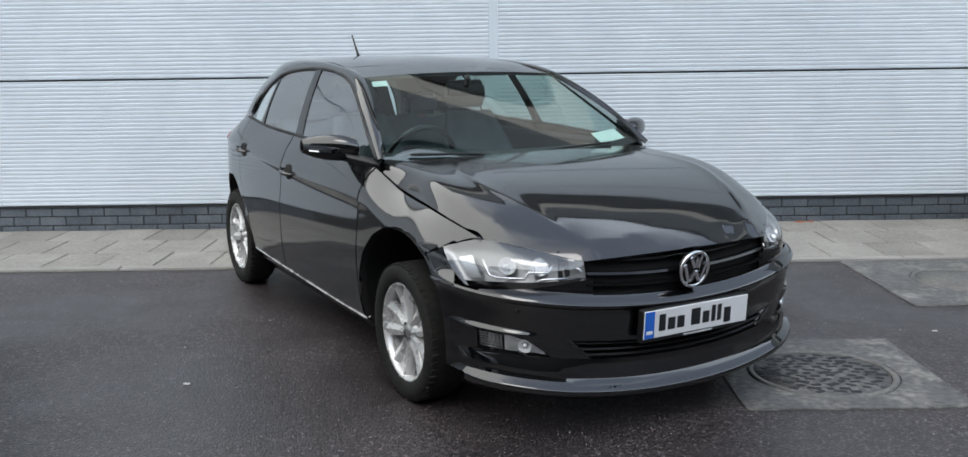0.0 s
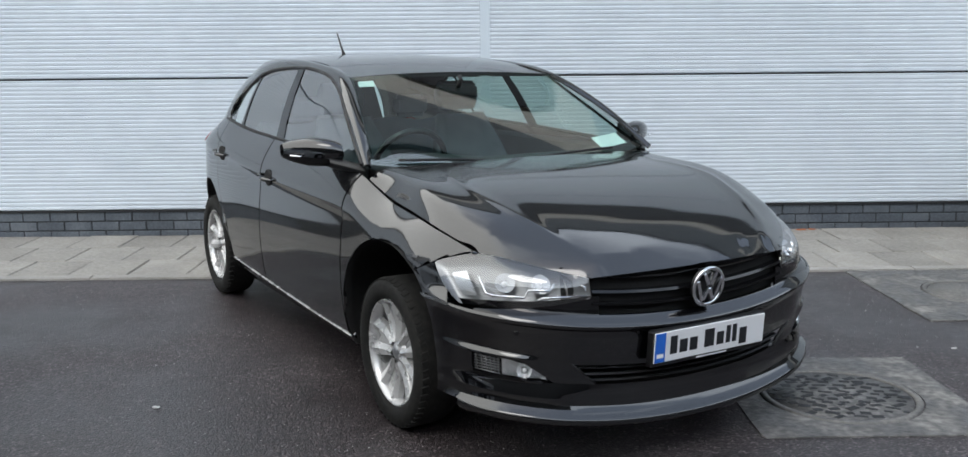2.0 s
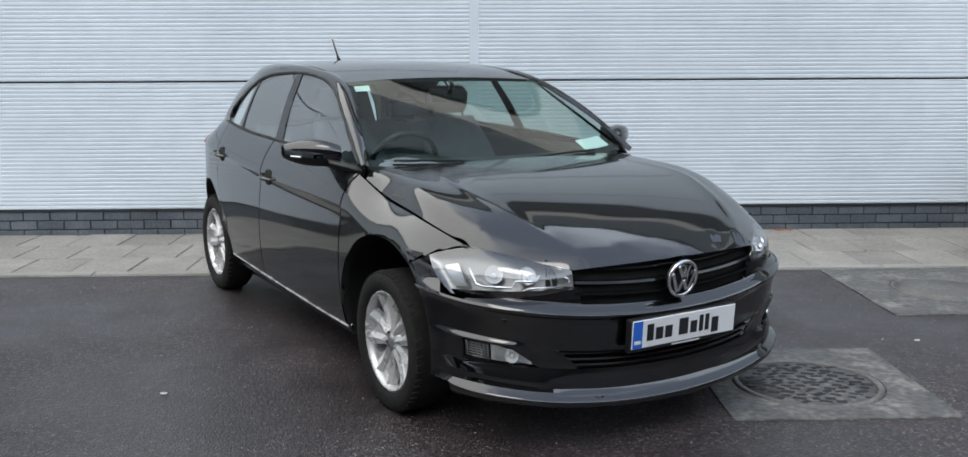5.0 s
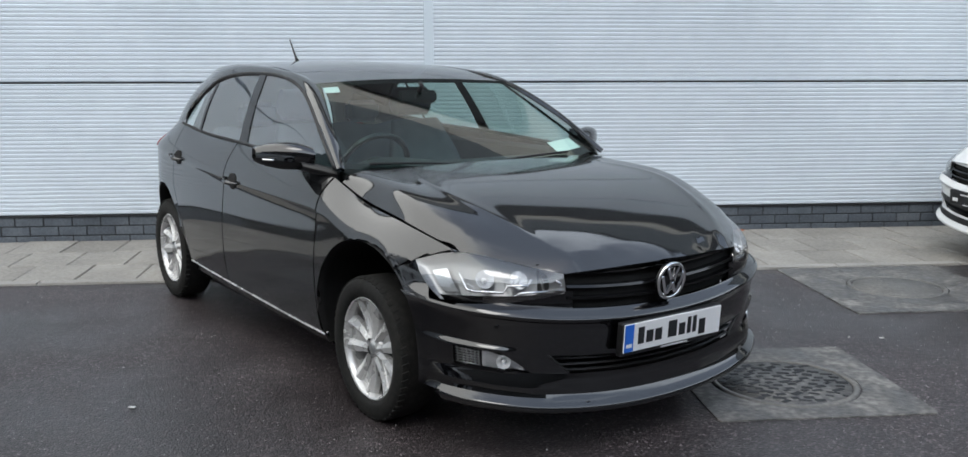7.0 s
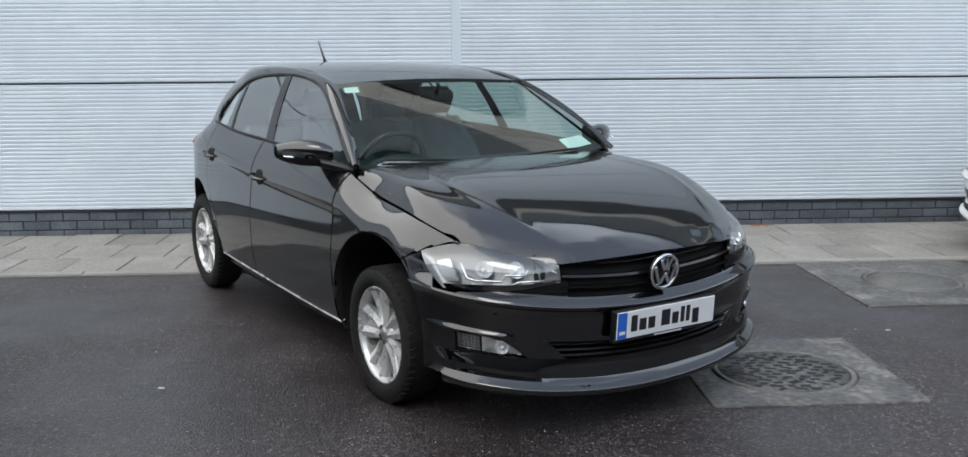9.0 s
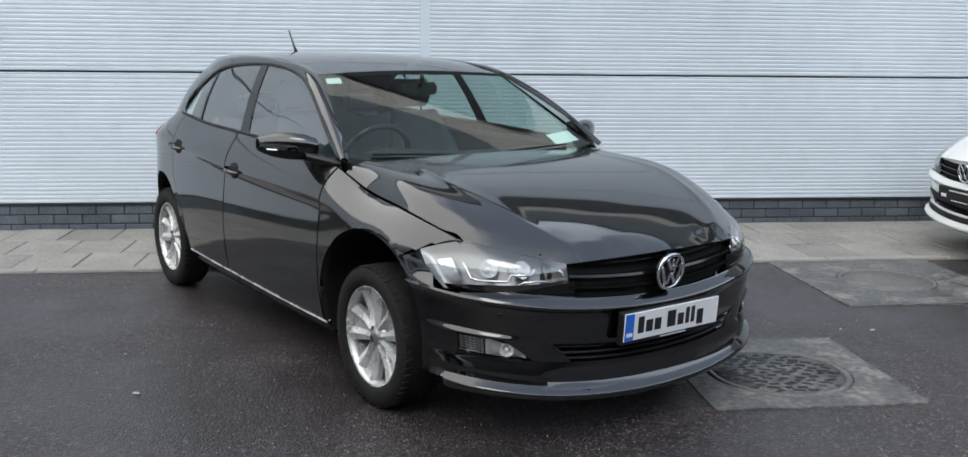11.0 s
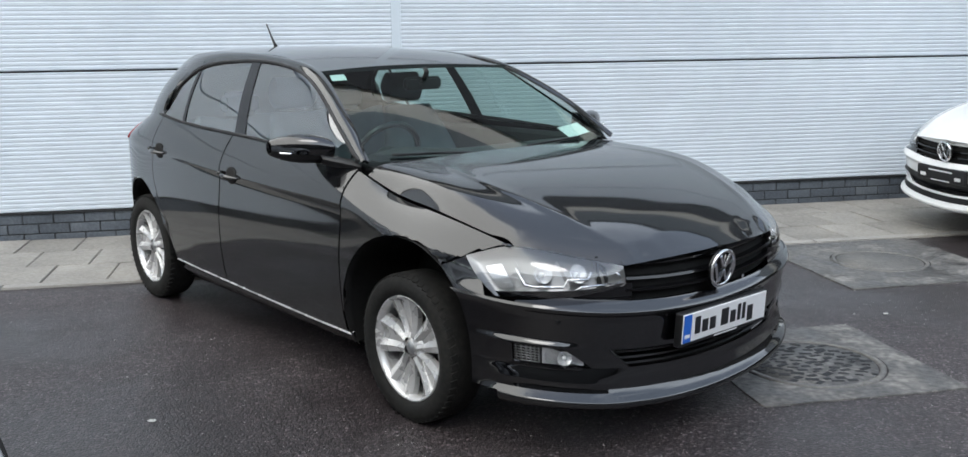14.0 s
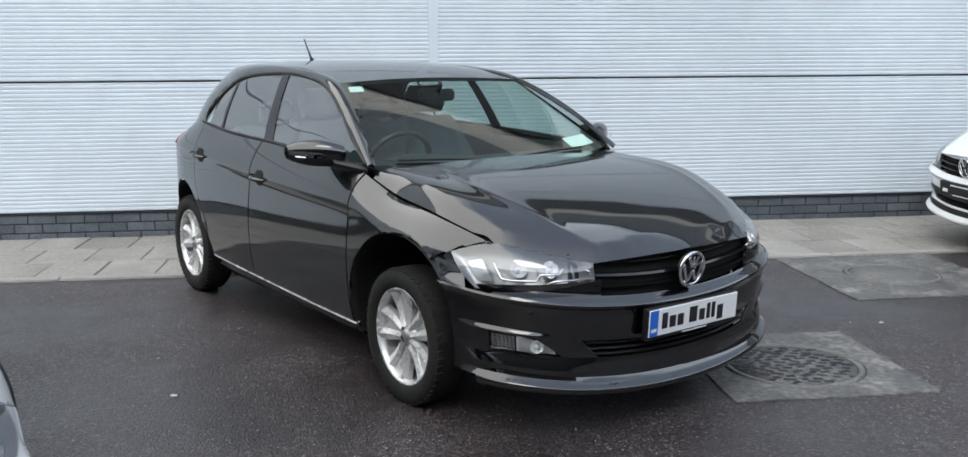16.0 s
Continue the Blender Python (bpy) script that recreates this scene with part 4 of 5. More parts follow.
            rows.append([(cx + dd * math.copysign(abs(math.cos(w)) ** 0.8, math.cos(w)) * (1 if math.cos(w) > 0 else 0.35), s * yy, cz + hh * math.copysign(abs(math.sin(w)) ** 0.8, math.sin(w))) for w in lin(-radians(18), radians(215), 20)])
        put("cap", patch(rows, (0.6, s * 0.3, 0.5), 0.006), paint, mir)
        rows = []
        for q in lin(0, 1, 14):
            yy = 0.795 + 0.213 * q
            k = math.sin(math.pi * (0.12 + 0.80 * q)) ** 0.45
            hh, dd = 0.066 * k * (1.08 - 0.22 * q), 0.083 * k * (1.1 - 0.35 * q)
            cx, cz = -0.602 - 0.13 * q, 1.028 + 0.012 * q
            rows.append([(cx + dd * math.cos(w) * (1 if math.cos(w) > 0 else 0.35), s * yy, cz + hh * math.sin(w) * 0.95) for w in lin(radians(205), radians(346), 12)])
        put("lower_shell", patch(rows, (0.2, 0, -1), 0.004), PLASTIC, mir)
        put("repeater", tube([(-0.535 - 0.12 * q, s * (0.872 + 0.135 * q), 1.012 + 0.012 * q) for q in lin(0.66, 0.94, 6)], 0.005, 6), CHROME, mir, "slim indicator strip")
        put("foot", patch([[(-0.50 + 0.10 * math.cos(w) * (1 - 0.4 * q) - 0.10 * q, s * (0.758 + 0.10 * q), 0.965 + 0.03 * q + 0.022 * math.sin(w)) for w in lin(0, 2 * math.pi, 14)] for q in lin(0, 1, 5)], (0, s, 0), 0), PLASTIC, mir)
        put("mirror_glass", prism([(-0.075, -0.045), (0.075, -0.05), (0.09, 0.0), (0.07, 0.045), (-0.07, 0.05)], -0.002, 0.002), CHROME, mir).matrix_local = pose(-0.715, s * 0.90, 1.034, 0, 0, 90 - s * 10)
        # tail lamp wrapping the corner
        rows = [[(x - 0.004, s * (shoulder(x, v)[1] + 0.005), shoulder(x, v)[2]) for v in lin(0.05, 0.85, 5)] for x in lin(-2.90, -3.08, 8)]
        P("tail_lamp", patch(rows, out, 0.01), RED_LENS, "red tail lamp")
    # roof and screens
    rows = []
    for q in lin(-1, 1, 32):
        col = []
        for v in lin(0, 1, 30):
            xf = -1.058 + 0.055 * q * q
            x = xf + (-2.99 - xf) * v
            px, py, pz = roof_point(x, q)
            col.append((x, py * 0.992, pz))
        rows.append(col)
    P("roof", patch(rows, MID), paint)

    def screen(q, v, inset=0.0):
        t = (-1.055 + 0.055 * q * q, q * 0.567, 1.356 - 0.014 * q * q)
        b = (-0.318 - 0.130 * q * q + 0.045 * q ** 4, q * 0.738, 0.936 + 0.056 * q * q)
        p = np.array(t) + (np.array(b) - np.array(t)) * v + np.array((0.45, 0, 0.9)) * (0.005 * math.sin(math.pi * v) * (1 - 0.5 * q * q) - inset)
        return tuple(p)
    g = P("windscreen", patch([[screen(q, v) for v in lin(0, 1, 16)] for q in lin(-1, 1, 28)], (0.5, 0, 0.8), 0), WINDSCREEN, "green tinted windscreen")
    g.visible_shadow = False
    # dark printed border of the screen
    P("screen_band", patch([[screen(q, v, 0.003) for v in (0.0, 0.018, 0.035)] for q in lin(-1, 1, 28)], (0.5, 0, 0.8), 0), GLOSS_BLACK)
    for a, b in ((-1, -0.965), (0.965, 1)):
        P("screen_band", patch([[screen(q, v, 0.003) for v in lin(0, 1, 12)] for q in (a, b)], (0.5, 0, 0.8), 0), GLOSS_BLACK)
    P("screen_band", patch([[screen(q, v, 0.003) for v in (0.93, 1.0)] for q in lin(-1, 1, 28)], (0.5, 0, 0.8), 0), GLOSS_BLACK)
    P("cowl", patch([[(-0.37 + 0.10 * v - 0.06 * q * q, q * 0.72, 0.955 + 0.02 * v - 0.004 + 0.0 * q) for v in (0, 0.5, 1)] for q in lin(-1, 1, 16)], MID, 0.01), PLASTIC)
    for y0, y1 in ((-0.60, -0.02), (-0.05, 0.55)):
        arm = [screen(q, 0.955 - 0.03 * math.sin(math.pi * k), -0.012) for k, q in ((k, (y0 + (y1 - y0) * k) / 0.735) for k in lin(0, 1, 10))]
        P("wiper", tube(arm, 0.006, 6), PLASTIC, "black wiper blade")
    # bonnet
    rows = []
    half = lin(0, 0.62, 14) + [0.66, 0.685, 0.70, 0.712, 0.735] + lin(0.76, 0.90, 6) + lin(0.915, 0.996, 8)
    for q in [-a for a in half[:0:-1]] + half:
        col = []
        for v in lin(0, 1, 46):
            col.append(bonnet_point(v, q))
        rows.append(col)
    P("bonnet", patch(rows, MID, 0.02), paint)
    # grille between the lamps
    rows = []
    for q in lin(-0.56, 0.56, 28):
        u = u_at_y(abs(q))
        rows.append([nose(u, h, 0.035, 1 if q >= 0 else -1) for h in lin(0.545, 0.70, 6)])
    P("grille_back", patch(rows, (1, 0, 0), 0), WELL, "black grille backing")
    top_lip = [[nose(u_at_y(abs(q)), h, i, 1 if q >= 0 else -1) for h, i in ((0.690, 0.03), (0.692, 0.004), (0.684, -0.001), (0.674, 0.002), (0.670, 0.02))] for q in lin(-0.47, 0.47, 28)]
    P("grille_trim", patch(top_lip, (1, 0, 0), 0), paint)
    for h0, h1, dep, mt in ((0.634, 0.624, 0.0, GLOSS_BLACK), (0.592, 0.582, 0.0, GLOSS_BLACK)):
        rows = [[nose(u_at_y(abs(q)), h, i + dep, 1 if q >= 0 else -1) for h, i in ((h0, 0.03), (h0 - 0.001, 0.003), (h1, 0.0), (h1 - 0.006, 0.03))] for q in lin(-0.455, 0.455, 28)]
        P("grille_slat", sharp(patch(rows, (1, 0, 0), 0), 30), mt)
    emblem(car, 0.862, 0.630, 0.073, -8)

    # front bumper in bands
    def edge_u(h):
        """Where a band ends at the wheel arch."""
        u = 0.97
        for _ in range(6):
            z = nose(u, h)[2]
            u = u_at_x(max(arch_x(z), 0.295))
        return min(u, 1.0)

    def band(hs, y0, y1, s, n=26):
        """A strip of bumper skin, each row from y0 to y1 (numbers, functions of h, or None for the arch)."""
        rows = []
        for h in hs:
            a = u_at_y(y0(h) if callable(y0) else y0)
            b = edge_u(h) if y1 is None else u_at_y(y1(h) if callable(y1) else y1)
            rows.append([nose(a + (b - a) * k, h, 0.0, s) for k in lin(0, 1, n)])
        return rows

    def full_band(hs, n=44, end=None, up=0.0):
        rows = []
        for h in hs:
            b = edge_u(h) if end is None else end
            row = []
            for k in lin(-1, 1, 2 * n):
                u = b * abs(k)
                row.append(nose(u, h - 0.026 * smooth(0.50, 0.78, nose_curve(u)[1]) * smooth(0.510, 0.549, h), 0.0, 1 if k >= 0 else -1))
            rows.append([(px, py, pz + up) for px, py, pz in row])
        return rows
    top_hs = [0.549, 0.545, 0.535, 0.525, 0.516, 0.512, 0.509, 0.506, 0.498, 0.49, 0.47, 0.44, 0.42, 0.41, 0.404, 0.400, 0.396, 0.39, 0.384, 0.378, 0.372]
    if plate == "white":
        P("front_bumper", patch(full_band(top_hs), (1, 0, 0), 0.012), paint, "front bumper skin")
    else:
        P("front_bumper", patch(full_band([h for h in top_hs if h > 0.41]), (1, 0, 0), 0.012), paint, "front bumper skin")
        P("bumper_insert", patch(full_band([h for h in top_hs if h < 0.425]), (1, 0, 0), 0.012), PLASTIC, "black lower bumper insert")
    low_hs = [0.302, 0.299, 0.294, 0.288, 0.281, 0.274, 0.267, 0.26, 0.254, 0.250, 0.247, 0.240, 0.236, 0.225, 0.212, 0.20, 0.19]
    if plate == "white":
        P("bumper_lower", sharp(patch(full_band(low_hs), (1, 0, 0), 0.012), 20), paint)
    else:
        P("bumper_trim", patch(full_band(low_hs[:6], up=0.02), (1, 0, 0), 0.012), paint, "thin white bumper blade")
        P("bumper_lower", patch(full_band(low_hs[5:], up=0.03), (1, 0, 0), 0.012), PLASTIC)
    lip_hs = [0.212, 0.208, 0.202, 0.196, 0.190, 0.186, 0.183, 0.180, 0.173, 0.166, 0.158, 0.150, 0.144]
    P("bumper_lip", patch(full_band(lip_hs, end=u_at_x(0.52), up=0.0 if plate == "white" else 0.05), (1, 0, 0), 0.006), paint, "splitter lip under the bumper")
    for s in (-1, 1):
        out = (0.7, s * 0.3, 0)
        # dark filler under the lamp
        rows = []
        for y in lin(0.43, 0.80, 18):
            zt = float(np.interp(-y, [-lamp_low(k)[1] for k in lin(0, 1, 20)], [lamp_low(k)[2] for k in lin(0, 1, 20)])) + 0.004
            foot = 0.540 - 0.026 * smooth(0.50, 0.78, y)
            rows.append([nose(u_at_y(y), foot + (max(zt - lift(y), foot + 0.004) - foot) * k, 0.006, s) for k in lin(0, 1, 4)])
        P("lamp_filler", patch(rows, out, 0.01), GLOSS_BLACK, "gloss black strip under the lamp")
        # corner piece that climbs to the lamp and the wing
        rows = []
        for x in lin(0.478, 0.252, 20):
            zt = 0.594 + (0.478 - x) if x > 0.35 else 0.722 - 0.43 * (0.35 - x)
            u = u_at_x(x)
            ny, z0 = abs(nose(u, 0.523, 0, s)[1]), nose(u, 0.523, 0, s)[2] - 0.006
            z0 = max(z0, arch_z(x, 0.0, 0.30, 0.405, 0.44))
            zt = max(zt - 0.003, z0 + 0.003)
            rows.append([(x, s * (ny + (side_y(x, z) - ny) * smooth(0.0, 0.05, z - z0 + 0.02 * smooth(0.36, 0.28, x))), z) for z in lin(z0, zt, 9)])
        P("bumper_corner", patch(rows, out, 0.03), paint)
        mid_hs = [0.372, 0.365, 0.35, 0.335, 0.318, 0.302]
        grille_y = lambda h: 0.44 + 0.09 * smooth(0.30, 0.376, h)
        fog_in = lambda h: 0.595 + 0.085 * (h - 0.306) / 0.06
        P("bumper_web", patch(band(mid_hs, grille_y, fog_in, s, 12), out, 0.012), paint)
        P("bumper_end", patch(band(mid_hs, 0.806, None, s, 10), out, 0.012), paint)
    # lower grille
    for s in (-1, 1):
        rows = [[nose(u_at_y(q), h, 0.06, s) for h in lin(0.385, 0.295, 4)] for q in lin(0, 0.55, 16)]
        P("lower_grille_back", patch(rows, (1, 0, 0), 0), WELL)
        for h, hw in ((0.358, 0.50), (0.334, 0.475), (0.312, 0.45)):
            rows = [[nose(u_at_y(q), hh, i, s) for hh, i in ((h + 0.006, 0.05), (h + 0.005, 0.012), (h, 0.006), (h - 0.006, 0.05))] for q in lin(0, hw, 16)]
            P("lower_grille_slat", sharp(patch(rows, (1, 0, 0), 0), 30), PLASTIC)
        frame_path = [nose(u_at_y(q), h, 0.004, s) for q, h in [(0.44 + 0.09 * k, 0.302 + 0.074 * k) for k in lin(0, 1, 6)]]
        P("grille_frame", tube(frame_path, 0.005, 6), PLASTIC)
        # fog lamp pocket
        pocket = [[nose(u_at_y(q), h, 0.040, s) for h in lin(0.378, 0.296, 5)] for q in lin(0.575, 0.825, 12)]
        P("fog_pocket", patch(pocket, (1, 0, 0), 0), WELL)
        for q in lin(0.752, 0.802, 5):
            P("mesh_bar", tube([nose(u_at_y(q), h, 0.016, s) for h in (0.368, 0.335, 0.304)], 0.0026, 5), LAMP_GREY)
        for h in lin(0.311, 0.361, 5):
            P("mesh_bar", tube([nose(u_at_y(q), h, 0.017, s) for q in (0.748, 0.78, 0.806)], 0.0026, 5), LAMP_GREY)
        if fog:
            f = empty("fog_lamp")
            f.parent = car
            f["label"] = "clear fog lamp with chrome reflector"
            ring = [[nose(u_at_y(0.600 + 0.148 * k), 0.306 + 0.058 * v, 0.030 - 0.014 * math.sin(math.pi * v) * math.sin(math.pi * k), s) for v in lin(0, 1, 6)] for k in lin(0, 1, 10)]
            put("reflector", patch([[nose(u_at_y(0.612 + 0.132 * k), 0.306 + (0.030 + 0.034 * k) * v, 0.024 + 0.010 * math.sin(3.1 * k * 2) ** 2, s) for v in lin(0, 1, 4)] for k in lin(0, 1, 5)], (1, 0, 0), 0), REFLECTOR, f)
            put("lens", patch(ring, (1, 0, 0), 0), LENS, f)
            c = Vector(nose(u_at_y(0.68), 0.335, 0.024, s))
            d = Vector(nose(u_at_y(0.68), 0.335, -0.05, s))
            put("bowl", moved(lathe([(0.001, -0.004), (0.012, -0.002), (0.022, 0.008), (0.026, 0.012)], 24), Matrix.Translation(c) @ (d - c).to_track_quat("Y", "Z").to_matrix().to_4x4()), REFLECTOR, f)
            put("bulb", moved(lathe([(0.001, 0.014), (0.006, 0.012), (0.008, 0.0)], 12), Matrix.Translation(c) @ (d - c).to_track_quat("Y", "Z").to_matrix().to_4x4()), PLATE_WHITE, f)
        # parking sensors
        for y, h in ((0.29, 0.494), (0.70, 0.470)):
            c, d = Vector(nose(u_at_y(y), h, 0.002, s)), Vector(nose(u_at_y(y), h, -0.05, s))
            P("parking_sensor", moved(lathe([(0.001, 0.003), (0.009, 0.0028), (0.0105, 0.0)], 16), Matrix.Translation(c) @ (d - c).to_track_quat("Y", "Z").to_matrix().to_4x4()), GLOSS_BLACK)
    # number plate
    pl = empty("number_plate")
    pl.parent = car
    pl.matrix_local = pose(0.884, 0, 0.446, 0, 4, 0)
    if plate == "white":
        pl["label"] = "white number plate with a blue band"
        put("holder", bevelled_box(-0.03, 0.0, -0.266, 0.266, -0.072, 0.058, 0.004), PLASTIC, pl)
        put("plate", bevelled_box(0.001, 0.006, -0.26, 0.26, -0.055, 0.055, 0.002), PLATE_WHITE, pl)
        put("blue_band", bevelled_box(0.0062, 0.0075, -0.258, -0.212, -0.053, 0.053, 0.0005), PLATE_BLUE, pl)
        put("country_bar", bevelled_box(0.0077, 0.0085, -0.250, -0.220, -0.036, -0.022, 0.0003), PLATE_WHITE, pl)
        for y, w, lo, hi in ((-0.190, 0.032, -0.030, 0.036), (-0.147, 0.036, -0.030, 0.018), (-0.101, 0.036, -0.030, 0.018),
                             (-0.032, 0.046, -0.030, 0.036), (0.026, 0.034, -0.030, 0.018), (0.071, 0.021, -0.030, 0.036), (0.101, 0.021, -0.030, 0.036), (0.136, 0.036, -0.044, 0.018)):
            put("lettering_bar", bevelled_box(0.0062, 0.0075, y, y + w, lo, hi, 0.0005), PLATE_DARK, pl, "dark bar in place of a letter")
        put("holder_print", bevelled_box(0.0005, 0.0015, -0.06, 0.085, -0.067, -0.061, 0.0002), PLATE_WHITE, pl, "thin white print line on the holder")
    else:
        pl["label"] = "empty black number plate holder"
        put("holder", bevelled_box(-0.03, 0.0, -0.266, 0.266, -0.040, 0.066, 0.006), PLASTIC, pl)
        for y in (-0.19, 0.19):
            put("clip", bevelled_box(0.0, 0.006, y - 0.03, y + 0.03, -0.012, 0.012, 0.002), PLATE_WHITE, pl)
        put("holder_print", bevelled_box(0.0005, 0.0015, -0.13, 0.13, 0.036, 0.046, 0.0002), PLATE_WHITE, pl)
        put("holder_print", bevelled_box(0.0005, 0.0015, -0.10, 0.10, -0.033, -0.026, 0.0002), PLATE_WHITE, pl)
    # tail: hatch, window and rear bumper close the back
    rows = [[(-3.0 - 0.10 * v + 0.05 * q * q, q * (0.40 + 0.14 * v), 1.365 - 0.065 * q * q * (1 - v) - 0.42 * v) for v in lin(0, 1, 8)] for q in lin(-1, 1, 14)]
    P("hatch", patch(rows, (-1, 0, 0.3), 0.01), paint)
    rows = [[(-3.10 - 0.03 * math.sin(math.pi * v) + 0.10 * abs(q) ** 3, q * 0.66, 0.95 - 0.73 * v) for v in lin(0, 1, 8)] for q in lin(-1, 1, 16)]
    P("rear_bumper", patch(rows, (-1, 0, 0), 0.01), paint)
    P("spoiler", patch([[(-2.93 - 0.09 * v, q * 0.415, 1.405 - 0.03 * v - 0.098 * q * q) for v in (0, 0.5, 1)] for q in lin(-1, 1, 16)], MID, 0.03), paint)
    # aerial
    P("aerial", tube([(-2.455, 0, 1.452), (-2.475, 0, 1.475), (-2.51, 0, 1.52), (-2.557, 0, 1.588)], [0.013, 0.008, 0.006, 0.005], 8), PLASTIC, "short black roof aerial")
    # inside
    # plain dark boxes added to stop light through the panel gaps
    P("floor_pan", bevelled_box(-3.0, 0.62, -0.60, 0.60, 0.16, 0.34, 0.02), WELL)
    P("sill_box", bevelled_box(-2.1, -0.42, -0.80, -0.60, 0.20, 0.36, 0.01), WELL)
    P("sill_box", bevelled_box(-2.1, -0.42, 0.60, 0.80, 0.20, 0.36, 0.01), WELL)
    P("engine_bay", bevelled_box(-0.40, 0.60, -0.48, 0.48, 0.30, 0.66, 0.02), WELL)
    P("bulkhead", bevelled_box(-0.46, -0.40, -0.70, 0.70, 0.30, 0.90, 0.01), WELL)
    P("boot_floor", bevelled_box(-3.0, -2.25, -0.62, 0.62, 0.34, 0.92, 0.02), WELL)
    for s in (-1, 1):
        P("door_card", bevelled_box(-2.30, -0.46, s * 0.735 - 0.03, s * 0.735 + 0.03, 0.36, 0.985, 0.02), DASH)
    rows = [[(-0.32 - 0.40 * v, q * 0.70, 0.948 + 0.022 * math.sin(math.pi * v * 0.9) + (0.035 * math.exp(-((q + 0.5) / 0.28) ** 2) * smooth(0.3, 0.9, v)) - 0.16 * smooth(0.88, 1.0, v)) for v in lin(0, 1, 14)] for q in lin(-1, 1, 24)]
    P("dashboard", patch(rows, MID, 0.12), DASH)
    wheel_c = Vector((-0.80, -0.36, 0.93))
    rim = [wheel_c + Vector((0.185 * math.sin(w) * 0.42, 0.185 * math.cos(w), 0.185 * math.sin(w) * 0.91)) for w in lin(0, 2 * math.pi, 32)[:-1]]
    sw = empty("steering_wheel")
    sw.parent = car
    put("rim", tube(rim, 0.015, 8, True), GLOSS_BLACK, sw)
    put("boss", moved(lathe([(0.001, 0.03), (0.05, 0.025), (0.07, 0.0), (0.05, -0.03)], 20), Matrix.Translation(wheel_c) @ Vector((-0.91, 0, 0.42)).to_track_quat("Y", "Z").to_matrix().to_4x4()), DASH, sw)
    for w in (0.15, math.pi - 0.15, -math.pi / 2):
        put("spoke", tube([wheel_c, wheel_c + Vector((0.18 * math.sin(w) * 0.42, 0.18 * math.cos(w), 0.18 * math.sin(w) * 0.91))], 0.014, 6), DASH, sw)
    seat(car, -1.30, -0.36)
    seat(car, -1.30, 0.36)
    P("rear_bench", patch([[(-2.02 - 0.22 * v, q * 0.62, 0.52 + 0.55 * v - 0.03 * math.sin(math.pi * 3 * (q + 1) / 2) ** 2) for v in lin(0, 1, 8)] for q in lin(-1, 1, 18)], (1, 0, 0.3), 0.1), FABRIC)
    P("rear_cushion", bevelled_box(-2.10, -1.62, -0.62, 0.62, 0.34, 0.55, 0.05, 3), FABRIC)
    for y in (-0.36, 0.36):
        P("rear_headrest", bevelled_box(-2.30, -2.23, y - 0.12, y + 0.12, 1.06, 1.20, 0.03, 3), FABRIC)
    P("headliner", patch([[(roof_point(x, q * 0.97)[0], roof_point(x, q * 0.97)[1], roof_point(x, q * 0.97)[2] - 0.035) for x in lin(-1.19, -2.9, 14)] for q in lin(-1, 1, 14)], (0, 0, -1), 0), HEADLINER)
    inner = empty("interior_mirror")
    inner.parent = car
    put("shell", bevelled_box(-0.985, -0.955, -0.115, 0.115, 1.235, 1.30, 0.012, 2), PLASTIC, inner)
    put("stalk", tube([(-0.955, 0, 1.29), (-0.93, 0, 1.325), (-0.945, 0, 1.342)], 0.012, 8), PLASTIC, inner)
    # papers on the glass
    if plate == "white":
        P("screen_sticker", patch([[screen(q, v, 0.006) for v in (0.045, 0.08, 0.115)] for q in lin(-0.93, -0.78, 4)], (0.5, 0, 0.8), 0), PAPER, "white sticker inside the windscreen")
        P("tax_disc", patch([[screen(q, v, 0.006) for v in (0.80, 0.86, 0.92)] for q in lin(0.70, 0.93, 5)], (0.5, 0, 0.8), 0), PAPER, "white paper disc inside the windscreen")
        P("chassis_label", patch([[screen(q, v, 0.006) for v in (0.945, 0.965)] for q in lin(-0.80, -0.69, 3)], (0.5, 0, 0.8), 0), PAPER)
    return car


# ---- the cars ----
TURN = -60.5
CAR = pose(0, 0, 0, 0, 0, TURN)
black_car = build_car("glossy black five-door hatchback parked on damp asphalt", BLACK_PAINT, CAR)
white_car = build_car("white five-door hatchback half on the paving by the wall", WHITE_PAINT, pose(4.36, 2.14, 0.012, 0, 0, 180), plate="none", fog=False)
near_car = build_car("white hatchback parked on the asphalt of the yard", WHITE_PAINT, pose(-2.558, -2.354, 0.0, 0, 0, TURN), plate="none")


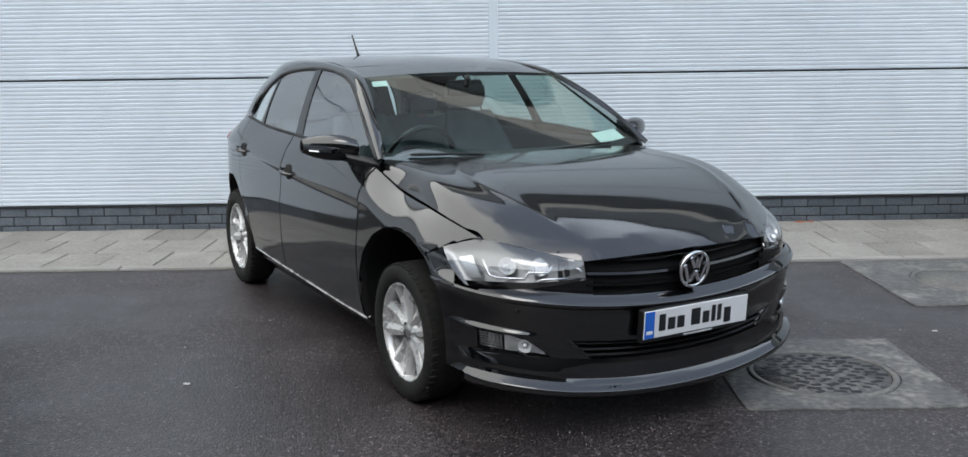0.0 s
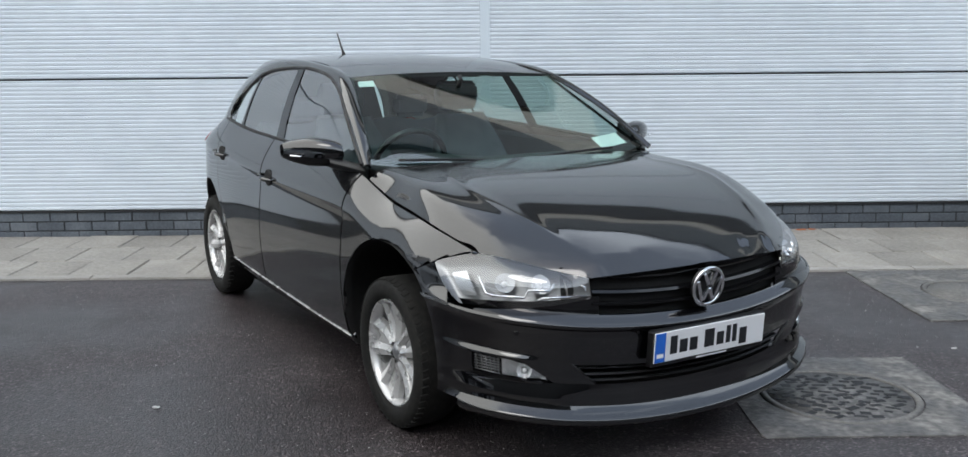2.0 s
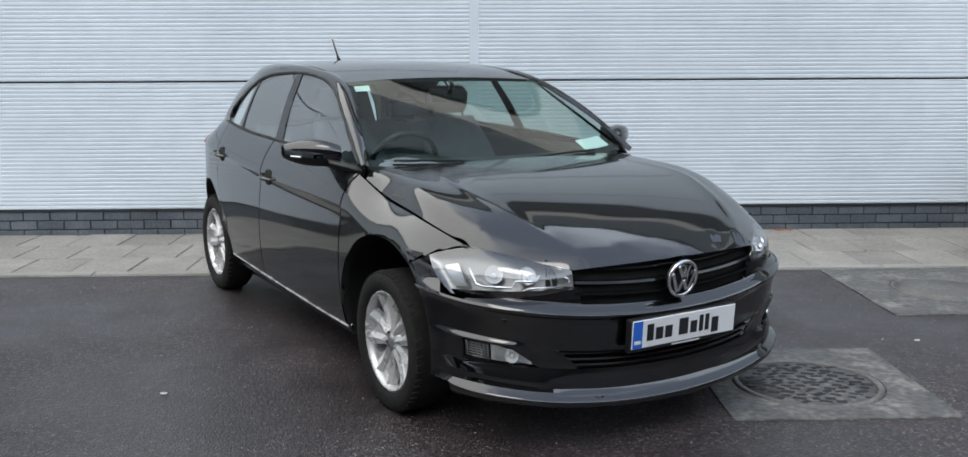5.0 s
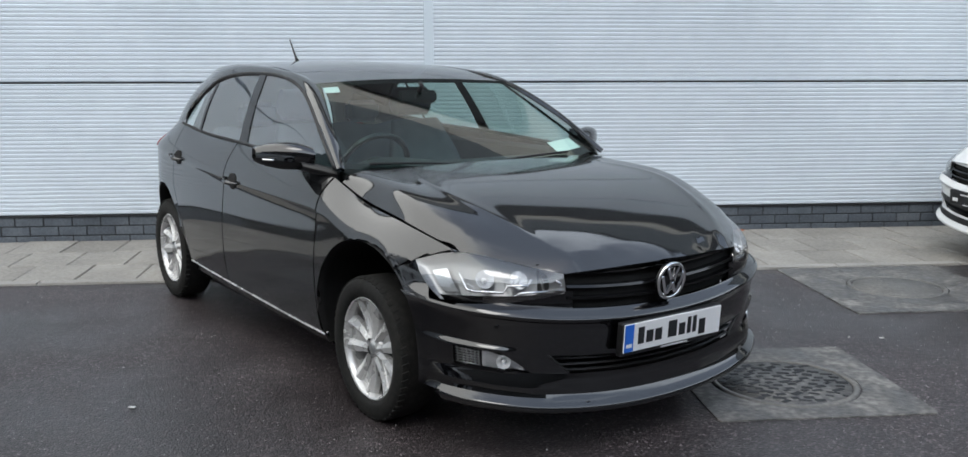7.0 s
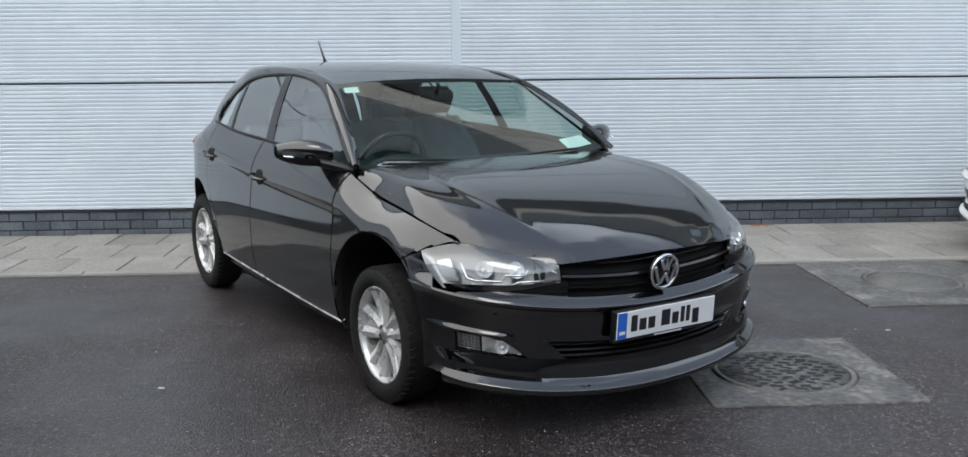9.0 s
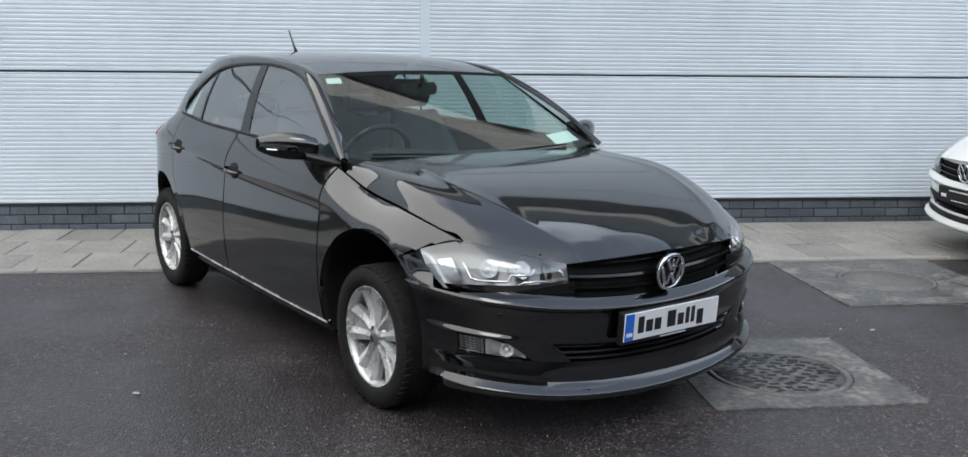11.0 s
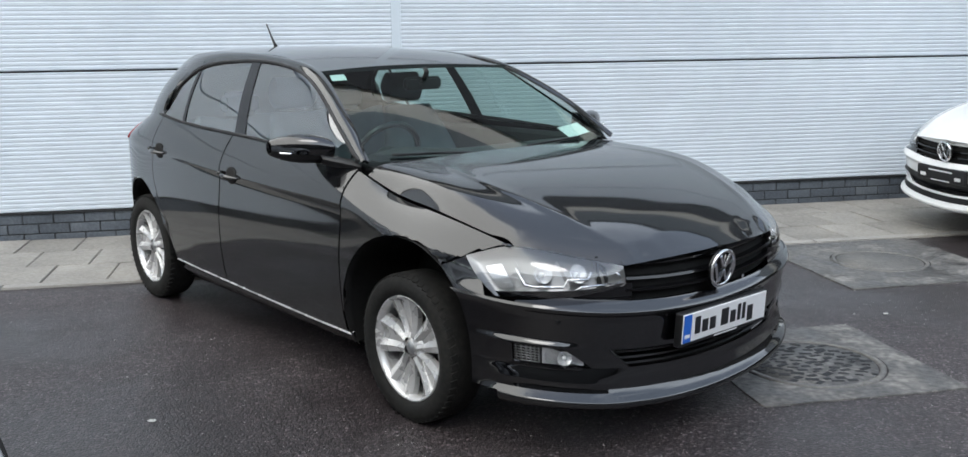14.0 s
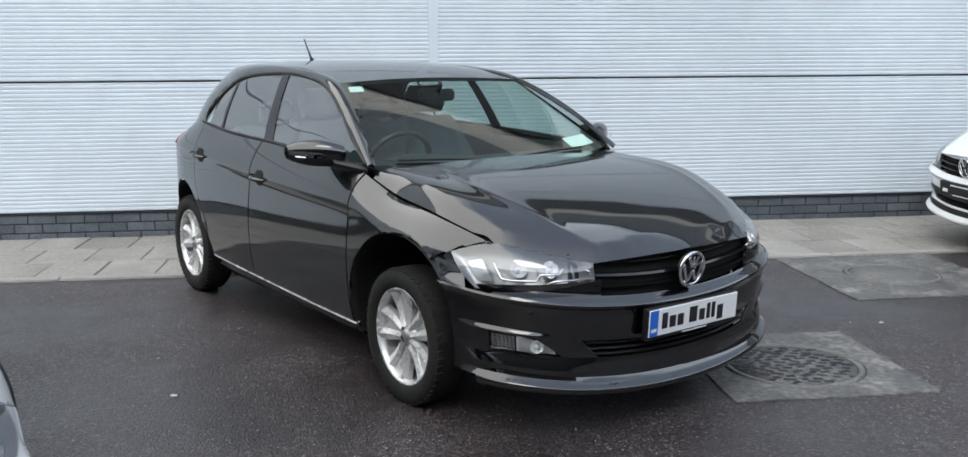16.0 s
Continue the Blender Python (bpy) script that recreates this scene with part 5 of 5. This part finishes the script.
# ---- drain covers set in concrete ----
def drain_cover(name, label, x0, x1, y0, y1, cx, cy, r, studs):
    d = empty(name, pose(cx, cy, 0))
    tagged(d, label, "manhole cover", "drain covers")
    # concrete surround, a thin slab with a round opening
    n = 160
    verts, faces = [], []
    for i in range(n):
        w = 2 * math.pi * i / n
        c, q = math.cos(w), math.sin(w)
        k = min(((x1 - cx) if c > 0 else (x0 - cx)) / c if abs(c) > 1e-6 else 1e9, ((y1 - cy) if q > 0 else (y0 - cy)) / q if abs(q) > 1e-6 else 1e9)
        jit = 1 + 0.012 * noise.noise((c * 3, q * 3, x0))
        for rad, z in ((r + 0.012, -0.02), (r + 0.012, 0.007), ((r + 0.012 + k) / 2, 0.008), (k * jit, 0.0065), (k * jit + 0.004, -0.02)):
            verts.append((rad * c, rad * q, z))
    for i in range(n):
        j = (i + 1) % n
        for k in range(4):
            faces.append((i * 5 + k, i * 5 + k + 1, j * 5 + k + 1, j * 5 + k))
    put("surround", mesh_from(verts, faces), PATCH, d, "rough grey concrete surround")
    me = lathe([(r + 0.004, -0.01), (r + 0.004, 0.010), (r - 0.022, 0.011), (r - 0.024, 0.004)], 64)
    put("frame", moved(me, pose(0, 0, 0, 90)), IRON, d)
    me = lathe([(0.001, 0.006), (r - 0.03, 0.006), (r - 0.028, -0.01)], 64)
    put("lid", moved(me, pose(0, 0, 0, 90)), PATCH if studs else IRON, d, "worn lid")
    if studs:
        # raised bars: the dark of recessed slots is put into their colour
        blk = bevelled_box(-0.025, 0.025, -0.0105, 0.0105, 0, 0.0024, 0.0008)
        blk.materials.append(GASKET)
        step, pick = 0.066, random.Random(3)
        for i in range(-7, 8):
            for j in range(-9, 10):
                x, y = (i + 0.5 * (j % 2)) * step * 1.15, j * step * 0.62
                if math.hypot(x, y) < r - 0.045:
                    b = put("dark_slot_bar", blk, None, d, loc=(x, y, 0.0055))
                    b.rotation_euler = (0, 0, radians(pick.uniform(-34, 34)))
                    b.scale = (pick.uniform(0.6, 1.25), pick.uniform(0.7, 1.5), 1)
                    b.location.x += pick.uniform(-0.014, 0.014)
                    b.location.y += pick.uniform(-0.008, 0.008)
    return d


drain_cover("drain_cover", "round concrete-filled manhole cover with dark bars for slots in a concrete square", 0.688, 1.640, -0.625, 0.325, 1.145, -0.18, 0.325, True)
drain_cover("drain_cover", "worn flat manhole cover in a concrete square by the kerb", 2.070, 3.240, 0.950, 2.166, 2.64, 1.56, 0.30, False)

# ---- grit, specks and a fallen leaf ----
rng = random.Random(5)
gv, gf = [], []
for i in range(9500):
    x, y = rng.uniform(-5, 5), rng.uniform(-3.6, 2.2)
    r = rng.uniform(0.0014, 0.0038) * (1.9 if rng.random() < 0.03 else 1)
    k, a = len(gv), rng.uniform(0, 6.28)
    for t in range(4):
        gv.append((x + r * math.cos(a + t * 1.57) * rng.uniform(0.7, 1.3), y + r * math.sin(a + t * 1.57) * rng.uniform(0.7, 1.3), 0.0045))
    gv.append((x, y, 0.0045 + r))
    gf += [(k, k + 1, k + 4), (k + 1, k + 2, k + 4), (k + 2, k + 3, k + 4), (k + 3, k, k + 4)]
grit = put("grit", mesh_from(gv, gf), GRIT)
tagged(grit, "loose pale grit scattered over the asphalt", "grit", kind="stuff")


def scrap(name, label, x, y, z, size, mat, seed):
    q = random.Random(seed)
    pts = [(size * math.cos(w) * q.uniform(0.6, 1.1), size * 0.6 * math.sin(w) * q.uniform(0.6, 1.1)) for w in lin(0, 2 * math.pi, 9)[:-1]]
    v = [(a, b, 0.001) for a, b in pts] + [(a * 0.9, b * 0.9, 0.004 + 0.004 * q.random()) for a, b in pts] + [(0, 0, 0.007)]
    n = len(pts)
    f = [(i, (i + 1) % n, n + (i + 1) % n, n + i) for i in range(n)] + [(n + i, n + (i + 1) % n, 2 * n) for i in range(n)]
    ob = put(name, mesh_from(v, f), mat, loc=(x, y, z))
    return tagged(ob, label, name.replace("_", " "))


scrap("pebble", "small pale pebble lying on the asphalt", -1.735, -0.22, 0.004, 0.020, PEBBLE, 1)
scrap("pebble", "small pale pebble lying on the asphalt", 1.95, 0.45, 0.004, 0.015, PEBBLE, 2)
scrap("dead_leaf", "orange-brown dead leaf at the foot of the wall", 2.29, 3.66, 0.012, 0.05, LEAF, 3)
scrap("dead_leaf", "orange-brown dead leaf at the foot of the wall", 2.38, 3.67, 0.012, 0.035, LEAF, 4)

# ---- pieces of the paving and the plinth ----
rng = random.Random(11)
kerb_mesh = bevelled_box(0.003, 0.911, 0.0, 0.098, -0.08, 0.014, 0.006, 2)
kerb_mesh.materials.append(KERB)
for i in range(-9, 11):
    ob = put("kerb_stone", kerb_mesh, None, kerb, loc=(i * 0.915 - 0.2, KERB_Y, 0))
    ob.rotation_euler = (0, radians(rng.uniform(-0.1, 0.1)), 0)
flag_mesh = bevelled_box(0.004, 0.396, 0.004, 0.479, -0.02, 0.012, 0.005, 1)
flag_mesh.materials.append(PAVING)
for row in range(3):
    for i in range(-20, 22):
        ob = put("flagstone", flag_mesh, None, pavement, loc=(0.46 + i * 0.40 + (0.2 if row % 2 else 0), KERB_Y + 0.105 + row * 0.4825, rng.uniform(-0.003, 0.002)))
        ob.rotation_euler = (radians(rng.uniform(-0.25, 0.25)), radians(rng.uniform(-0.25, 0.25)), 0)
brick_mesh = bevelled_box(0.005, 0.217, 0.0, 0.05, 0.005, 0.073, 0.003, 1)
brick_mesh.materials.append(BRICK)
for course in range(-1, 3):
    z = BASE_TOP - 0.006 - (3 - course) * 0.0775 + 0.0775
    if z < -0.08:
        continue
    for i in range(-24, 26):
        x = -4.41 + 0.2222 * (i + 20) + (0.0 if course % 2 else 0.111)
        put("brick", brick_mesh, None, plinth, loc=(x, WALL_Y + rng.uniform(-0.001, 0.002), z - 0.0775 + 0.0))
